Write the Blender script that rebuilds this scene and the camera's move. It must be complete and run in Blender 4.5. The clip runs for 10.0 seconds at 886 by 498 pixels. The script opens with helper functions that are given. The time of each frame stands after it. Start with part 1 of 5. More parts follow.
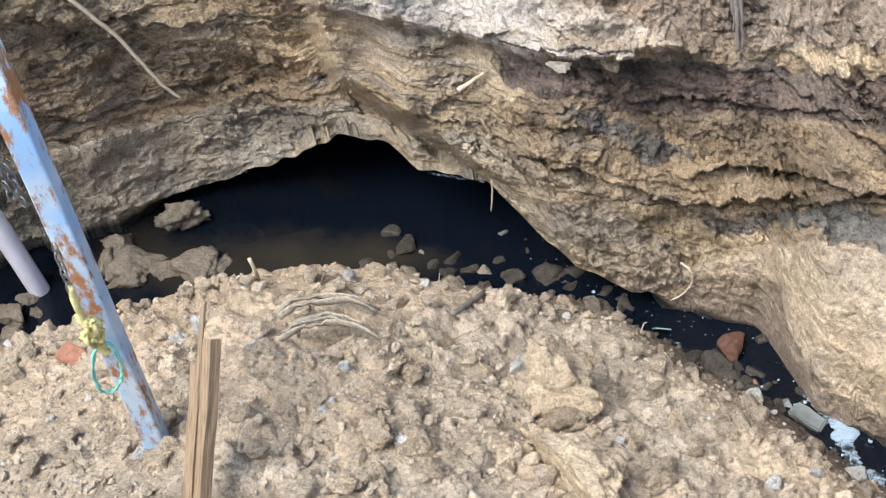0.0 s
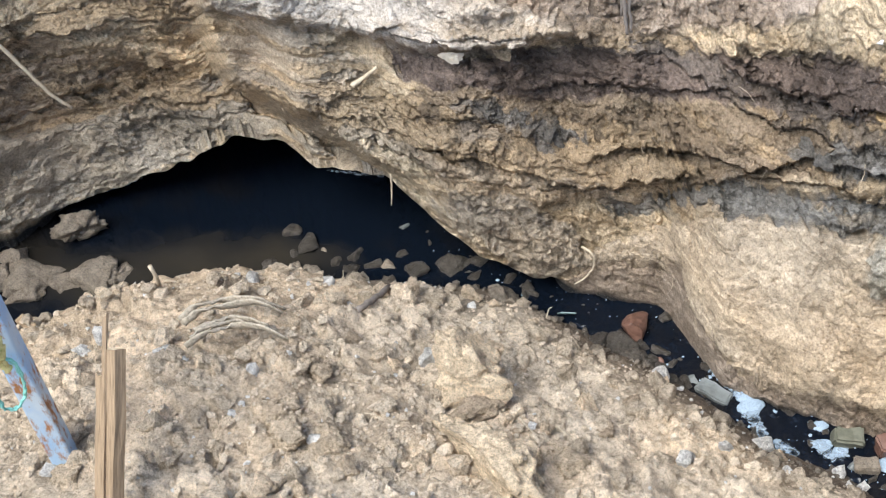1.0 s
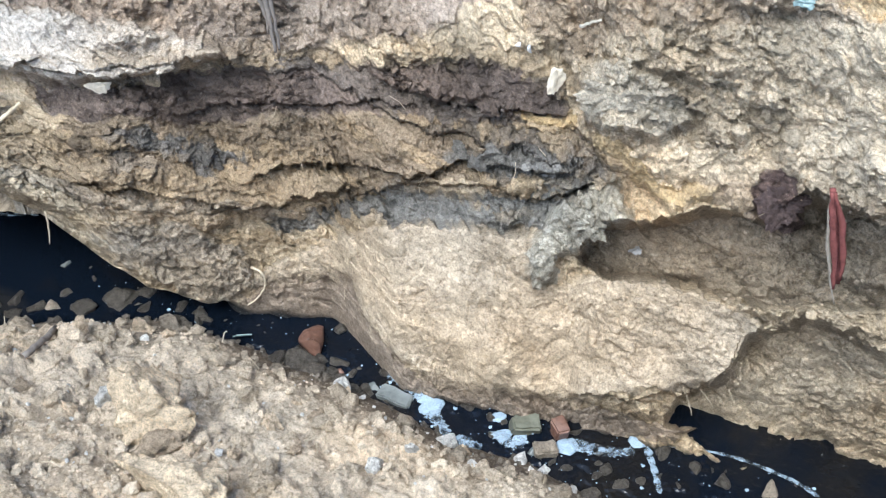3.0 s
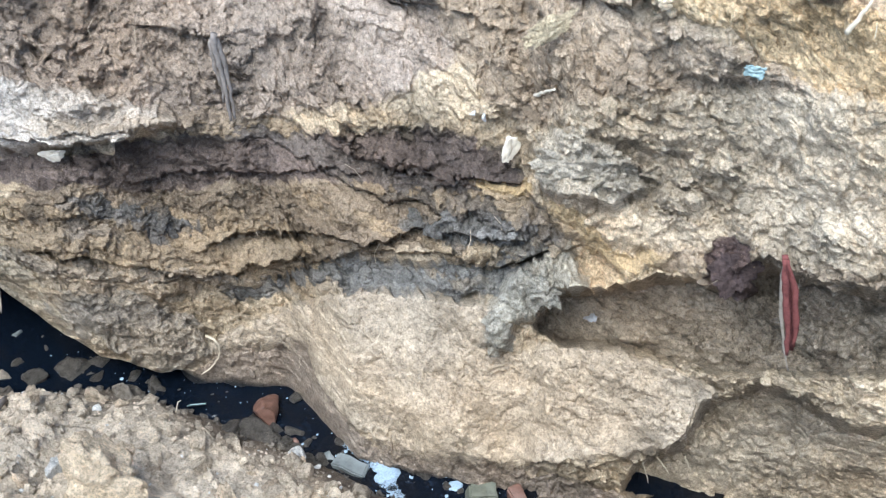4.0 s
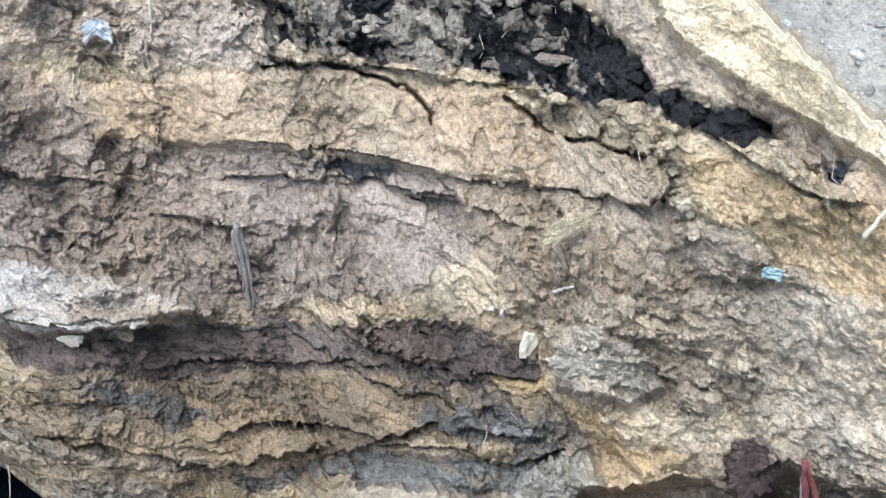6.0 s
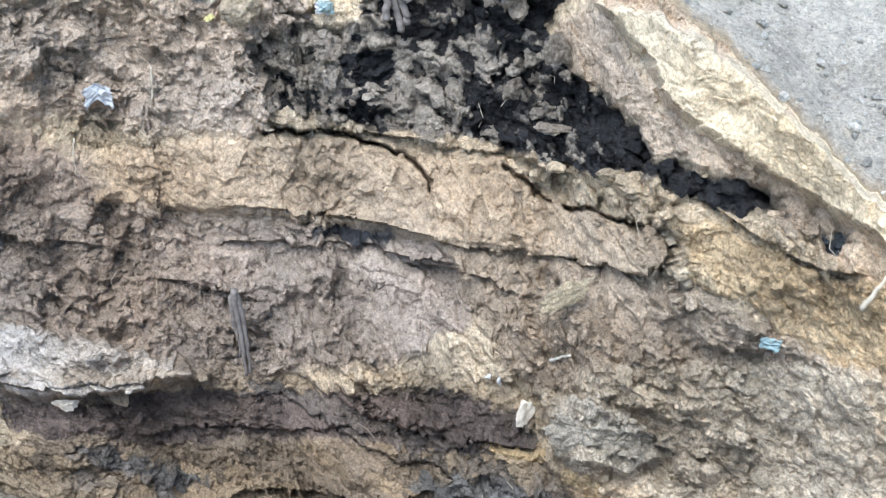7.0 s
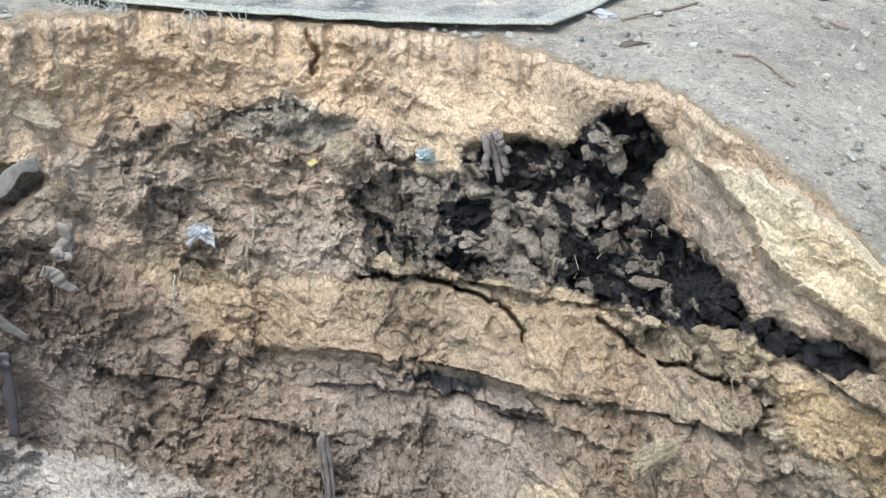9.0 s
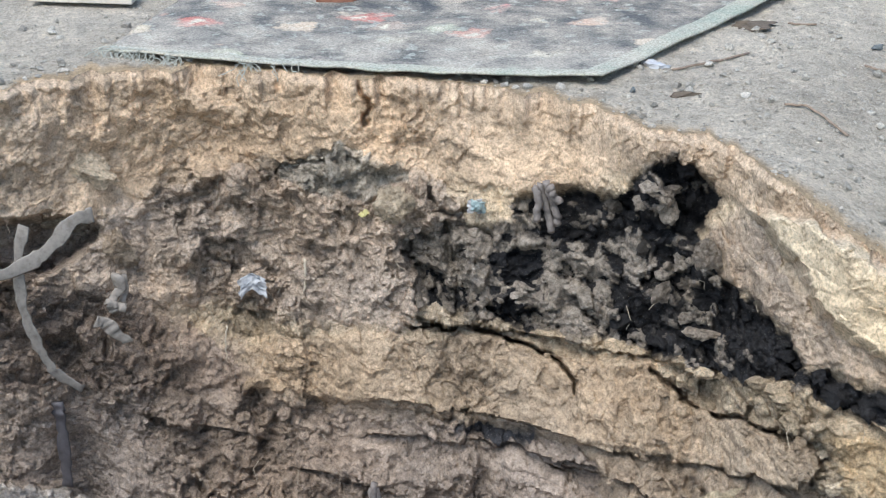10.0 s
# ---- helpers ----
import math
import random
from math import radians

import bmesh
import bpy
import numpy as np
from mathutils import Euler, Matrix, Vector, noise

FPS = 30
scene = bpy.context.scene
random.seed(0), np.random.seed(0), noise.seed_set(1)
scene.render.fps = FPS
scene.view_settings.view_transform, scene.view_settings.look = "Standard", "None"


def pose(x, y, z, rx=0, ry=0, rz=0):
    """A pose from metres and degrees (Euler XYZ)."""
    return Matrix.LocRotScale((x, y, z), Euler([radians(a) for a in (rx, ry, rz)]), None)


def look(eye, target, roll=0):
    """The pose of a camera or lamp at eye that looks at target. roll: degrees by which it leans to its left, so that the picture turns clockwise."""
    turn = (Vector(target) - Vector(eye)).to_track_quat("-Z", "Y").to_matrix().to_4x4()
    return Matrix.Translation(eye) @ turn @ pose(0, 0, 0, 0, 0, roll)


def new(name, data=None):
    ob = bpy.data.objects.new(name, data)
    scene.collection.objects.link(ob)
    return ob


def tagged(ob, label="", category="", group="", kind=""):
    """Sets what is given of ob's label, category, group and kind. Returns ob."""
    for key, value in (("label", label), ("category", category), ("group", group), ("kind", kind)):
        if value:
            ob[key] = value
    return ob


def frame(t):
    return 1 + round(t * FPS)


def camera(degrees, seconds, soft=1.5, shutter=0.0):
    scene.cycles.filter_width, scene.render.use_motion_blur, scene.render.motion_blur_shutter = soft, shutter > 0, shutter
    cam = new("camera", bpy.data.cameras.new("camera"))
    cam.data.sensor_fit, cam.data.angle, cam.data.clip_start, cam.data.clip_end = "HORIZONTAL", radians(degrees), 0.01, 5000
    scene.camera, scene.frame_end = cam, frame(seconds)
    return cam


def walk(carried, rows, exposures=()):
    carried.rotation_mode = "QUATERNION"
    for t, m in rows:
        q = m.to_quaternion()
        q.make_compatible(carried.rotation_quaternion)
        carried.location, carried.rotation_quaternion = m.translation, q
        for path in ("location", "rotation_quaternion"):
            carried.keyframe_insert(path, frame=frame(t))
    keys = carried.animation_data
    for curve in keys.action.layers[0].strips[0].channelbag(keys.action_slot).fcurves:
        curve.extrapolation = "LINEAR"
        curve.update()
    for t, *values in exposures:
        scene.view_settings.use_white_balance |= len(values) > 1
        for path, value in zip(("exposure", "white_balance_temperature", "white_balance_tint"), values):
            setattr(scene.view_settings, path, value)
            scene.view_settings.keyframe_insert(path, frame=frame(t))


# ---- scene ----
# The eye turns on the spot, above the edge of a pit; bearings in degrees to the right, dips in degrees above level.
EYE = 1.2
WATER = -2.5
cam = camera(34.82, 10.0, soft=1.2)
ROWS = [
    (0.0, 26.362, -43.673, 10.488), (0.5, 24.957, -43.982, 10.96), (1.0, 21.007, -44.609, 9.838),
    (1.5, 17.549, -44.464, 8.264), (2.0, 12.128, -44.138, 5.413), (2.5, 6.125, -44.429, 3.52),
    (3.0, 2.091, -45.28, 2.043), (3.2, 0.476, -44.987, 1.418), (4.3, -0.462, -41.481, 0.335),
    (4.5, 0.0, -40.728, 0.339), (5.0, 0.622, -38.945, 0.253), (5.5, 0.849, -36.917, 0.264),
    (6.0, 0.411, -34.714, -0.385), (6.2, -0.106, -33.863, -0.835), (7.5, 0.747, -30.969, -1.184),
    (8.0, 1.307, -29.274, -1.476), (8.5, 3.078, -27.589, -1.51), (9.0, 4.783, -26.035, -0.999),
    (9.5, 6.009, -24.117, -0.512), (10.0, 7.092, -24.0, 0.0),
]


def aim(yaw, pitch, roll):
    return pose(0, 0, EYE, 0, 0, yaw) @ pose(0, 0, 0, 90 + pitch) @ pose(0, 0, 0, 0, 0, -roll)


walk(cam, [(t, aim(yaw, pitch, roll)) for t, yaw, pitch, roll in ROWS],
     exposures=[(0.0, 1.68, 6500, 7), (1.0, 1.70, 6400, 6), (2.0, 1.74, 6150, 5), (3.0, 1.80, 5900, 3), (5.5, 1.64, 5700, 4), (8.0, 1.34, 5800, 5), (9.0, 1.18, 6150, 5), (10.0, 0.98, 6150, 7)])

# ---- light: a bright, hazy sky and a soft sun ----
SUN_HEIGHT, SUN_ROUND = 60, 205
world = bpy.data.worlds.new("world")
scene.world = world
world.use_nodes = True
wn = world.node_tree
sky = wn.nodes.new("ShaderNodeTexSky")
sky.sky_type, sky.sun_disc = "NISHITA", False
sky.sun_elevation, sky.sun_rotation = radians(SUN_HEIGHT), radians(SUN_ROUND)
sky.dust_density, sky.ozone_density = 1.5, 1.0
wn.links.new(sky.outputs[0], wn.nodes["Background"].inputs[0])
wn.nodes["Background"].inputs[1].default_value = 0.15
sun = new("sun", bpy.data.lights.new("sun", "SUN"))
sun.data.energy, sun.data.angle, sun.data.color = 1.7, radians(38), (1.0, 0.98, 0.95)
sun.matrix_world = look((0, 0, 0), (-math.sin(radians(SUN_ROUND)) * math.cos(radians(SUN_HEIGHT)), -math.cos(radians(SUN_ROUND)) * math.cos(radians(SUN_HEIGHT)), -math.sin(radians(SUN_HEIGHT))))

# ---- noise on arrays ----
rng = np.random.default_rng(7)
PERM = np.concatenate([rng.permutation(256)] * 3)
GRAD = rng.normal(size=(256, 3))
GRAD /= np.linalg.norm(GRAD, axis=1)[:, None]


def perlin(p):
    p = np.asarray(p, float)
    i = np.floor(p).astype(int)
    f = p - i
    w = f * f * f * (f * (f * 6 - 15) + 10)
    out = np.zeros(p.shape[:-1])
    for dx in (0, 1):
        for dy in (0, 1):
            for dz in (0, 1):
                h = PERM[PERM[PERM[(i[..., 0] + dx) & 255] + ((i[..., 1] + dy) & 255)] + ((i[..., 2] + dz) & 255)]
                g = GRAD[h]
                dot = g[..., 0] * (f[..., 0] - dx) + g[..., 1] * (f[..., 1] - dy) + g[..., 2] * (f[..., 2] - dz)
                out += dot * np.abs(1 - dx - w[..., 0]) * np.abs(1 - dy - w[..., 1]) * np.abs(1 - dz - w[..., 2])
    return out


def fbm(p, octaves=4, gain=0.5):
    p = np.asarray(p, float)
    total, amp = np.zeros(p.shape[:-1]), 1.0
    for k in range(octaves):
        total += amp * perlin(p * 2.0 ** k + 17.3 * k)
        amp *= gain
    return total


def ease(x, lo, hi):
    x = np.clip((x - lo) / (hi - lo), 0, 1)
    return x * x * (3 - 2 * x)


def inside(a, e, outline, soft):
    """1 inside an outline of bearings and dips, 0 outside, with a soft border of that many degrees."""
    n = len(outline)
    dist, odd = np.full(a.shape, 99.0), np.zeros(a.shape, bool)
    for k in range(n):
        (x0, y0), (x1, y1) = outline[k], outline[(k + 1) % n]
        dx, dy = x1 - x0, y1 - y0
        u = np.clip(((a - x0) * dx + (e - y0) * dy) / (dx * dx + dy * dy + 1e-9), 0, 1)
        dist = np.minimum(dist, np.hypot(a - x0 - u * dx, e - y0 - u * dy))
        cross = ((y0 > e) != (y1 > e)) & (a < (x1 - x0) * (e - y0) / (y1 - y0 + 1e-12) + x0)
        odd ^= cross
    return ease(np.where(odd, dist, -dist), -soft, soft)


def along(a, e, line):
    """Distance in degrees to a line of bearings and dips."""
    dist = np.full(a.shape, 99.0)
    for (x0, y0), (x1, y1) in zip(line, line[1:]):
        dx, dy = x1 - x0, y1 - y0
        u = np.clip(((a - x0) * dx + (e - y0) * dy) / (dx * dx + dy * dy + 1e-9), 0, 1)
        dist = np.minimum(dist, np.hypot(a - x0 - u * dx, e - y0 - u * dy))
    return dist


def curve(a, points):
    xs, ys = zip(*points)
    return np.interp(a, xs, ys)


# ---- materials ----
def material(name, rough=0.9, spec=0.3, metal=0.0):
    m = bpy.data.materials.new(name)
    m.use_nodes = True
    b = m.node_tree.nodes["Principled BSDF"]
    b.inputs["Roughness"].default_value, b.inputs["Metallic"].default_value = rough, metal
    b.inputs["Specular IOR Level"].default_value = spec
    return m, m.node_tree.nodes, m.node_tree.links, b


def tex_noise(n, l, scale, detail=6, rough=0.6, stretch=None):
    t = n.new("ShaderNodeTexNoise")
    t.inputs["Scale"].default_value, t.inputs["Detail"].default_value, t.inputs["Roughness"].default_value = scale, detail, rough
    if stretch:
        c = n.new("ShaderNodeTexCoord")
        mp = n.new("ShaderNodeMapping")
        mp.inputs["Scale"].default_value = stretch
        l.new(c.outputs["Object"], mp.inputs[0])
        l.new(mp.outputs[0], t.inputs["Vector"])
    else:
        l.new(n.new("ShaderNodeNewGeometry").outputs["Position"], t.inputs["Vector"])
    return t


def ramp(n, l, source, stops):
    r = n.new("ShaderNodeValToRGB")
    while len(r.color_ramp.elements) < len(stops):
        r.color_ramp.elements.new(0.5)
    for el, (at, col) in zip(r.color_ramp.elements, stops):
        el.position, el.color = at, (*col, 1)
    l.new(source, r.inputs[0])
    return r


def blend(n, l, mode, fac, a, b):
    m = n.new("ShaderNodeMix")
    m.data_type, m.blend_type = "RGBA", mode
    for sock, v in ((m.inputs[0], fac), (m.inputs[6], a), (m.inputs[7], b)):
        if hasattr(v, "is_linked"):
            l.new(v, sock)
        elif isinstance(v, tuple):
            sock.default_value = (*v, 1)
        else:
            sock.default_value = v
    return m.outputs[2]


def bump(n, l, b, height, strength, distance):
    k = n.new("ShaderNodeBump")
    k.inputs["Strength"].default_value, k.inputs["Distance"].default_value = strength, distance
    l.new(height, k.inputs["Height"])
    l.new(k.outputs[0], b.inputs["Normal"])


def earth(name, colour=None, vary=0.55, relief=0.006, rough=0.95, own=False, tint=False):
    """Soil: colour from the mesh's own soil layers, or one colour; crumbs, dust and pale grit."""
    m, n, l, b = material(name, rough, 0.15)
    if tint:
        base = n.new("ShaderNodeObjectInfo").outputs["Color"]
    elif colour is None:
        at = n.new("ShaderNodeAttribute")
        at.attribute_name = "soil"
        base = at.outputs["Color"]
    else:
        base = colour
    big = tex_noise(n, l, 9, 5, 0.65)
    mid = tex_noise(n, l, 38, 7, 0.72)
    fine = tex_noise(n, l, 130, 6, 0.8)
    grit = tex_noise(n, l, 420, 3, 0.6)
    co = n.new("ShaderNodeNewGeometry")
    crumb = n.new("ShaderNodeTexVoronoi")
    crumb.inputs["Scale"].default_value = 75
    crumb.inputs["Randomness"].default_value = 1.0
    l.new(blend(n, l, "ADD", 0.03, co.outputs["Position"], fine.outputs["Color"]), crumb.inputs["Vector"])
    c = blend(n, l, "MULTIPLY", vary, base, ramp(n, l, big.outputs[0], [(0.3, (0.72, 0.70, 0.68)), (0.5, (1.0, 1.0, 1.0)), (0.72, (1.16, 1.15, 1.13))]).outputs[0])
    c = blend(n, l, "MULTIPLY", min(vary * 1.5, 1), c, ramp(n, l, mid.outputs[0], [(0.34, (0.62, 0.59, 0.56)), (0.45, (1.0, 1.0, 1.0)), (0.66, (1.28, 1.27, 1.25))]).outputs[0])
    c = blend(n, l, "MULTIPLY", min(vary * 1.6, 1), c, ramp(n, l, fine.outputs[0], [(0.36, (0.55, 0.53, 0.51)), (0.48, (1.0, 1.0, 1.0)), (0.66, (1.40, 1.39, 1.37))]).outputs[0])
    c = blend(n, l, "MULTIPLY", vary, c, ramp(n, l, crumb.outputs["Color"], [(0.1, (0.8, 0.8, 0.8)), (0.9, (1.25, 1.25, 1.25))]).outputs[0])
    if own:
        oi = n.new("ShaderNodeObjectInfo")
        c = blend(n, l, "MULTIPLY", 1.0, c, ramp(n, l, oi.outputs["Random"], [(0, (0.75, 0.72, 0.7)), (0.5, (1, 0.98, 0.95)), (1, (1.2, 1.15, 1.1))]).outputs[0])
    speck = ramp(n, l, grit.outputs[0], [(0.66, (0, 0, 0)), (0.72, (1, 1, 1))])
    c = blend(n, l, "MIX", speck.outputs[0], c, (0.62, 0.56, 0.48)) if colour is None else c
    l.new(c, b.inputs["Base Color"])
    height = None
    for source, share in ((mid.outputs[0], 1.6), (fine.outputs[0], 0.9), (grit.outputs[0], 0.3), (crumb.outputs["Distance"], -0.45)):
        mixed = n.new("ShaderNodeMath")
        mixed.operation = "MULTIPLY_ADD"
        mixed.inputs[1].default_value = share
        l.new(source, mixed.inputs[0])
        if height:
            l.new(height, mixed.inputs[2])
        else:
            mixed.inputs[2].default_value = 0.0
        height = mixed.outputs[0]
    bump(n, l, b, height, 1.0, relief * 1.6)
    if colour is None and not tint:
        loose = n.new("ShaderNodeAttribute")
        loose.attribute_name = "crumble"
        for k in [q for q in n if q.bl_idname == "ShaderNodeBump"]:
            l.new(loose.outputs["Fac"], k.inputs["Strength"])
    return m


def plain(name, colour, rough=0.7, scale=60, vary=0.35, relief=0.001, spec=0.4, metal=0.0, stretch=None):
    m, n, l, b = material(name, rough, spec, metal)
    t = tex_noise(n, l, scale, 6, 0.65, stretch)
    c = blend(n, l, "MULTIPLY", vary, colour, ramp(n, l, t.outputs[0], [(0.3, (0.35, 0.33, 0.3)), (0.5, (1, 1, 1)), (0.7, (1.35, 1.35, 1.35))]).outputs[0])
    l.new(c, b.inputs["Base Color"])
    bump(n, l, b, t.outputs[0], 0.6, relief)
    return m


def painted_steel():
    m, n, l, b = material("worn_blue_paint", 0.45, 0.5)
    t = tex_noise(n, l, 14, 9, 0.75, (1, 1, 0.4))
    f = tex_noise(n, l, 70, 5, 0.7)
    paint = blend(n, l, "MIX", ramp(n, l, tex_noise(n, l, 5, 5, 0.6).outputs[0], [(0.4, (0, 0, 0)), (0.62, (1, 1, 1))]).outputs[0], (0.30, 0.46, 0.66), (0.52, 0.60, 0.66))
    rust = blend(n, l, "MIX", f.outputs[0], (0.20, 0.07, 0.025), (0.45, 0.22, 0.09))
    mask = ramp(n, l, t.outputs[0], [(0.50, (0, 0, 0)), (0.57, (1, 1, 1))])
    l.new(blend(n, l, "MIX", mask.outputs[0], paint, rust), b.inputs["Base Color"])
    l.new(ramp(n, l, t.outputs[0], [(0.53, (0.4, 0.4, 0.4)), (0.6, (0.9, 0.9, 0.9))]).outputs[0], b.inputs["Roughness"])
    bump(n, l, b, t.outputs[0], 0.5, 0.002)
    return m


def water_material():
    m, n, l, b = material("black_water", 0.06, 0.5)
    b.inputs["IOR"].default_value = 1.33
    t = tex_noise(n, l, 2.2, 4, 0.55)
    c = blend(n, l, "MIX", ramp(n, l, t.outputs[0], [(0.5, (0, 0, 0)), (0.7, (1, 1, 1))]).outputs[0], (0.003, 0.005, 0.009), (0.010, 0.009, 0.008))
    for x, y, size in ((-2.567, 3.303, 0.5), (-2.132, 3.422, 0.45), (-1.847, 3.50, 0.4)):
        at = n.new("ShaderNodeMapping")
        at.vector_type = "TEXTURE"
        at.inputs["Location"].default_value, at.inputs["Scale"].default_value = (x, y, WATER), (size, size * 0.42, 1)
        l.new(blend(n, l, "ADD", 0.25, n.new("ShaderNodeNewGeometry").outputs["Position"], tex_noise(n, l, 5, 4, 0.5).outputs["Color"]), at.inputs[0])
        near_shoal = n.new("ShaderNodeTexGradient")
        near_shoal.gradient_type = "SPHERICAL"
        l.new(at.outputs[0], near_shoal.inputs[0])
        c = blend(n, l, "MIX", near_shoal.outputs["Fac"], c, (0.028, 0.024, 0.018))
    l.new(c, b.inputs["Base Color"])
    w = tex_noise(n, l, 16, 4, 0.5)
    # still in the hollow, rippled where it runs
    place = n.new("ShaderNodeSeparateXYZ")
    l.new(n.new("ShaderNodeNewGeometry").outputs["Position"], place.inputs[0])
    run = n.new("ShaderNodeMapRange")
    run.inputs["From Min"].default_value, run.inputs["From Max"].default_value = -1.7, -0.9
    run.inputs["To Min"].default_value, run.inputs["To Max"].default_value = 0.06, 1.0
    l.new(place.outputs[0], run.inputs["Value"])
    patch = ramp(n, l, tex_noise(n, l, 7, 3, 0.5).outputs[0], [(0.42, (0.1, 0.1, 0.1)), (0.6, (1, 1, 1))])
    m1, m2 = n.new("ShaderNodeMath"), n.new("ShaderNodeMath")
    m1.operation = m2.operation = "MULTIPLY"
    l.new(run.outputs[0], m1.inputs[0])
    l.new(patch.outputs[0], m1.inputs[1])
    l.new(m1.outputs[0], m2.inputs[0])
    l.new(w.outputs[0], m2.inputs[1])
    bump(n, l, b, m2.outputs[0], 1.0, 0.02)
    return m


SOIL = earth("layered_soil", vary=0.62, relief=0.007)
MOUND = earth("dug_soil", vary=0.45, relief=0.006)
CLOD = earth("clod_soil", (0.54, 0.445, 0.335), own=True, relief=0.01)
LOOSE = earth("loose_lump_soil", (0.5, 0.4, 0.3), tint=True, relief=0.01)
WETROCK = earth("wet_rock", (0.075, 0.068, 0.06), rough=0.35, own=True)
WATERM = water_material()
BLUE = painted_steel()
GREYPIPE = plain("greyed_pipe", (0.70, 0.69, 0.77), 0.5, 30, 0.2, 0.001, stretch=(1, 1, 0.2))
WOOD = plain("weathered_wood", (0.25, 0.18, 0.115), 0.85, 30, 0.75, 0.004, 0.2, stretch=(6, 6, 0.4))
WOODEND = plain("sawn_end", (0.75, 0.62, 0.42), 0.85, 80, 0.3)
BRICK = plain("fired_clay", (0.27, 0.125, 0.08), 0.9, 50, 0.5, 0.003)


# ---- building helpers ----
def part(name, bm, mat, parent=None, label="", smooth=False):
    me = bpy.data.meshes.new(name)
    bm.to_mesh(me)
    bm.free()
    me.materials.append(mat)
    if smooth:
        me.polygons.foreach_set("use_smooth", [True] * len(me.polygons))
    ob = new(name, me)
    if parent:
        ob.parent = parent
    if label:
        tagged(ob, label)
    return ob


def mesh_from(name, verts, faces, mat, smooth=True, colour=None):
    """An object from arrays of corners and quads or triangles."""
    me = bpy.data.meshes.new(name)
    k = faces.shape[1]
    me.vertices.add(len(verts))
    me.vertices.foreach_set("co", np.ascontiguousarray(verts, np.float32).ravel())
    me.loops.add(faces.size)
    me.loops.foreach_set("vertex_index", np.ascontiguousarray(faces, np.int32).ravel())
    me.polygons.add(len(faces))
    me.polygons.foreach_set("loop_start", np.arange(0, faces.size, k, dtype=np.int32))
    me.update(calc_edges=True)
    me.polygons.foreach_set("use_smooth", [smooth] * len(faces))
    if colour is not None:
        at = me.color_attributes.new("soil", "FLOAT_COLOR", "POINT")
        at.data.foreach_set("color", np.c_[colour[:, :3], np.ones(len(colour))].astype(np.float32).ravel())
        loose = me.attributes.new("crumble", "FLOAT", "POINT")
        loose.data.foreach_set("value", (colour[:, 3] if colour.shape[1] == 4 else np.ones(len(colour))).astype(np.float32))
    me.materials.append(mat)
    return new(name, me)


def quads(rows, cols):
    k = np.arange(rows * cols).reshape(rows, cols)
    return np.stack([k[:-1, :-1], k[:-1, 1:], k[1:, 1:], k[1:, :-1]], -1).reshape(-1, 4)


# ---- the cut wall of the pit ----
RIM = [(-25.18, -16.66), (-20.70, -16.35), (-15.66, -16.46), (-11.46, -16.98), (-7.66, -17.13), (-1.22, -17.95), (1.68, -18.85), (4.77, -19.24), (8.22, -21.10), (11.93, -23.36), (14.95, -25.45), (19.07, -28.18)]
RIM = [(-98.0, -13.0), (-62.0, -15.5), (-40.0, -16.2)] + RIM + [(25.0, -30.0), (34.0, -30.5), (60.0, -29.0), (98.0, -27.0)]
# lower edge of the wall, where it meets or hangs over the water
FOOT = [(-46.78, -38.58), (-42.21, -38.97), (-39.99, -38.72), (-35.83, -38.82), (-32.46, -38.65), (-30.53, -38.23), (-28.09, -39.09), (-26.89, -40.31), (-23.42, -41.23), (-22.11, -42.52), (-20.47, -44.05), (-19.02, -45.07), (-16.22, -46.18), (-13.83, -46.69), (-8.61, -47.72), (-7.06, -49.18), (-5.09, -50.84), (3.29, -52.14), (11.40, -52.63), (17.64, -52.91), (26.18, -52.40)]
FOOT = [(-98.0, -36.0), (-62.0, -38.2)] + FOOT + [(36.0, -51.5), (60.0, -50.0), (98.0, -48.0)]
# height of the foot over the water
GAP = [(-98, 0.0), (-62, 0.0), (-44, 0.0), (-38, 0.03), (-34, 0.10), (-31, 0.28), (-27, 0.26), (-23.5, 0.22), (-20, 0.14), (-16.5, 0.06), (-14, 0.0), (98, 0.0)]

LEFT_WALL = [(-46.46, -16.31), (-35.44, -21.01), (-28.45, -26.55), (-30.75, -33.66), (-29.97, -36.33), (-27.79, -37.97), (-24.93, -39.70), (-23.43, -41.27), (-26.95, -40.54), (-30.56, -38.32), (-35.93, -39.08), (-40.06, -38.87), (-42.89, -39.13), (-51.20, -38.14), (-58.66, -36.71)]
ROWS_UP = 560
turns = np.concatenate([np.linspace(-98, -56, 70)[:-1], np.linspace(-56, 29, 1350), np.linspace(29, 98, 110)[1:]])
COLS = len(turns)
bearing = turns[None, :].repeat(ROWS_UP, 0)
top, foot = curve(bearing[0], RIM), curve(bearing[0], FOOT)
top = np.convolve(np.pad(top, 5, mode="edge"), np.ones(11) / 11, "valid")
wob = np.c_[bearing[0] * 0.9, np.zeros(COLS), np.zeros(COLS)]
level = np.linspace(0, 1, ROWS_UP)[:, None]
dip = foot + (top - foot) * level
dip = dip + (0.45 * fbm(wob, 3) + 0.08 * fbm(wob * 3 + 9, 2)) * ease(level, 0.90, 1.0) + 0.25 * fbm(wob * 0.8 + 40, 3) * ease(1 - level, 0.90, 1.0)
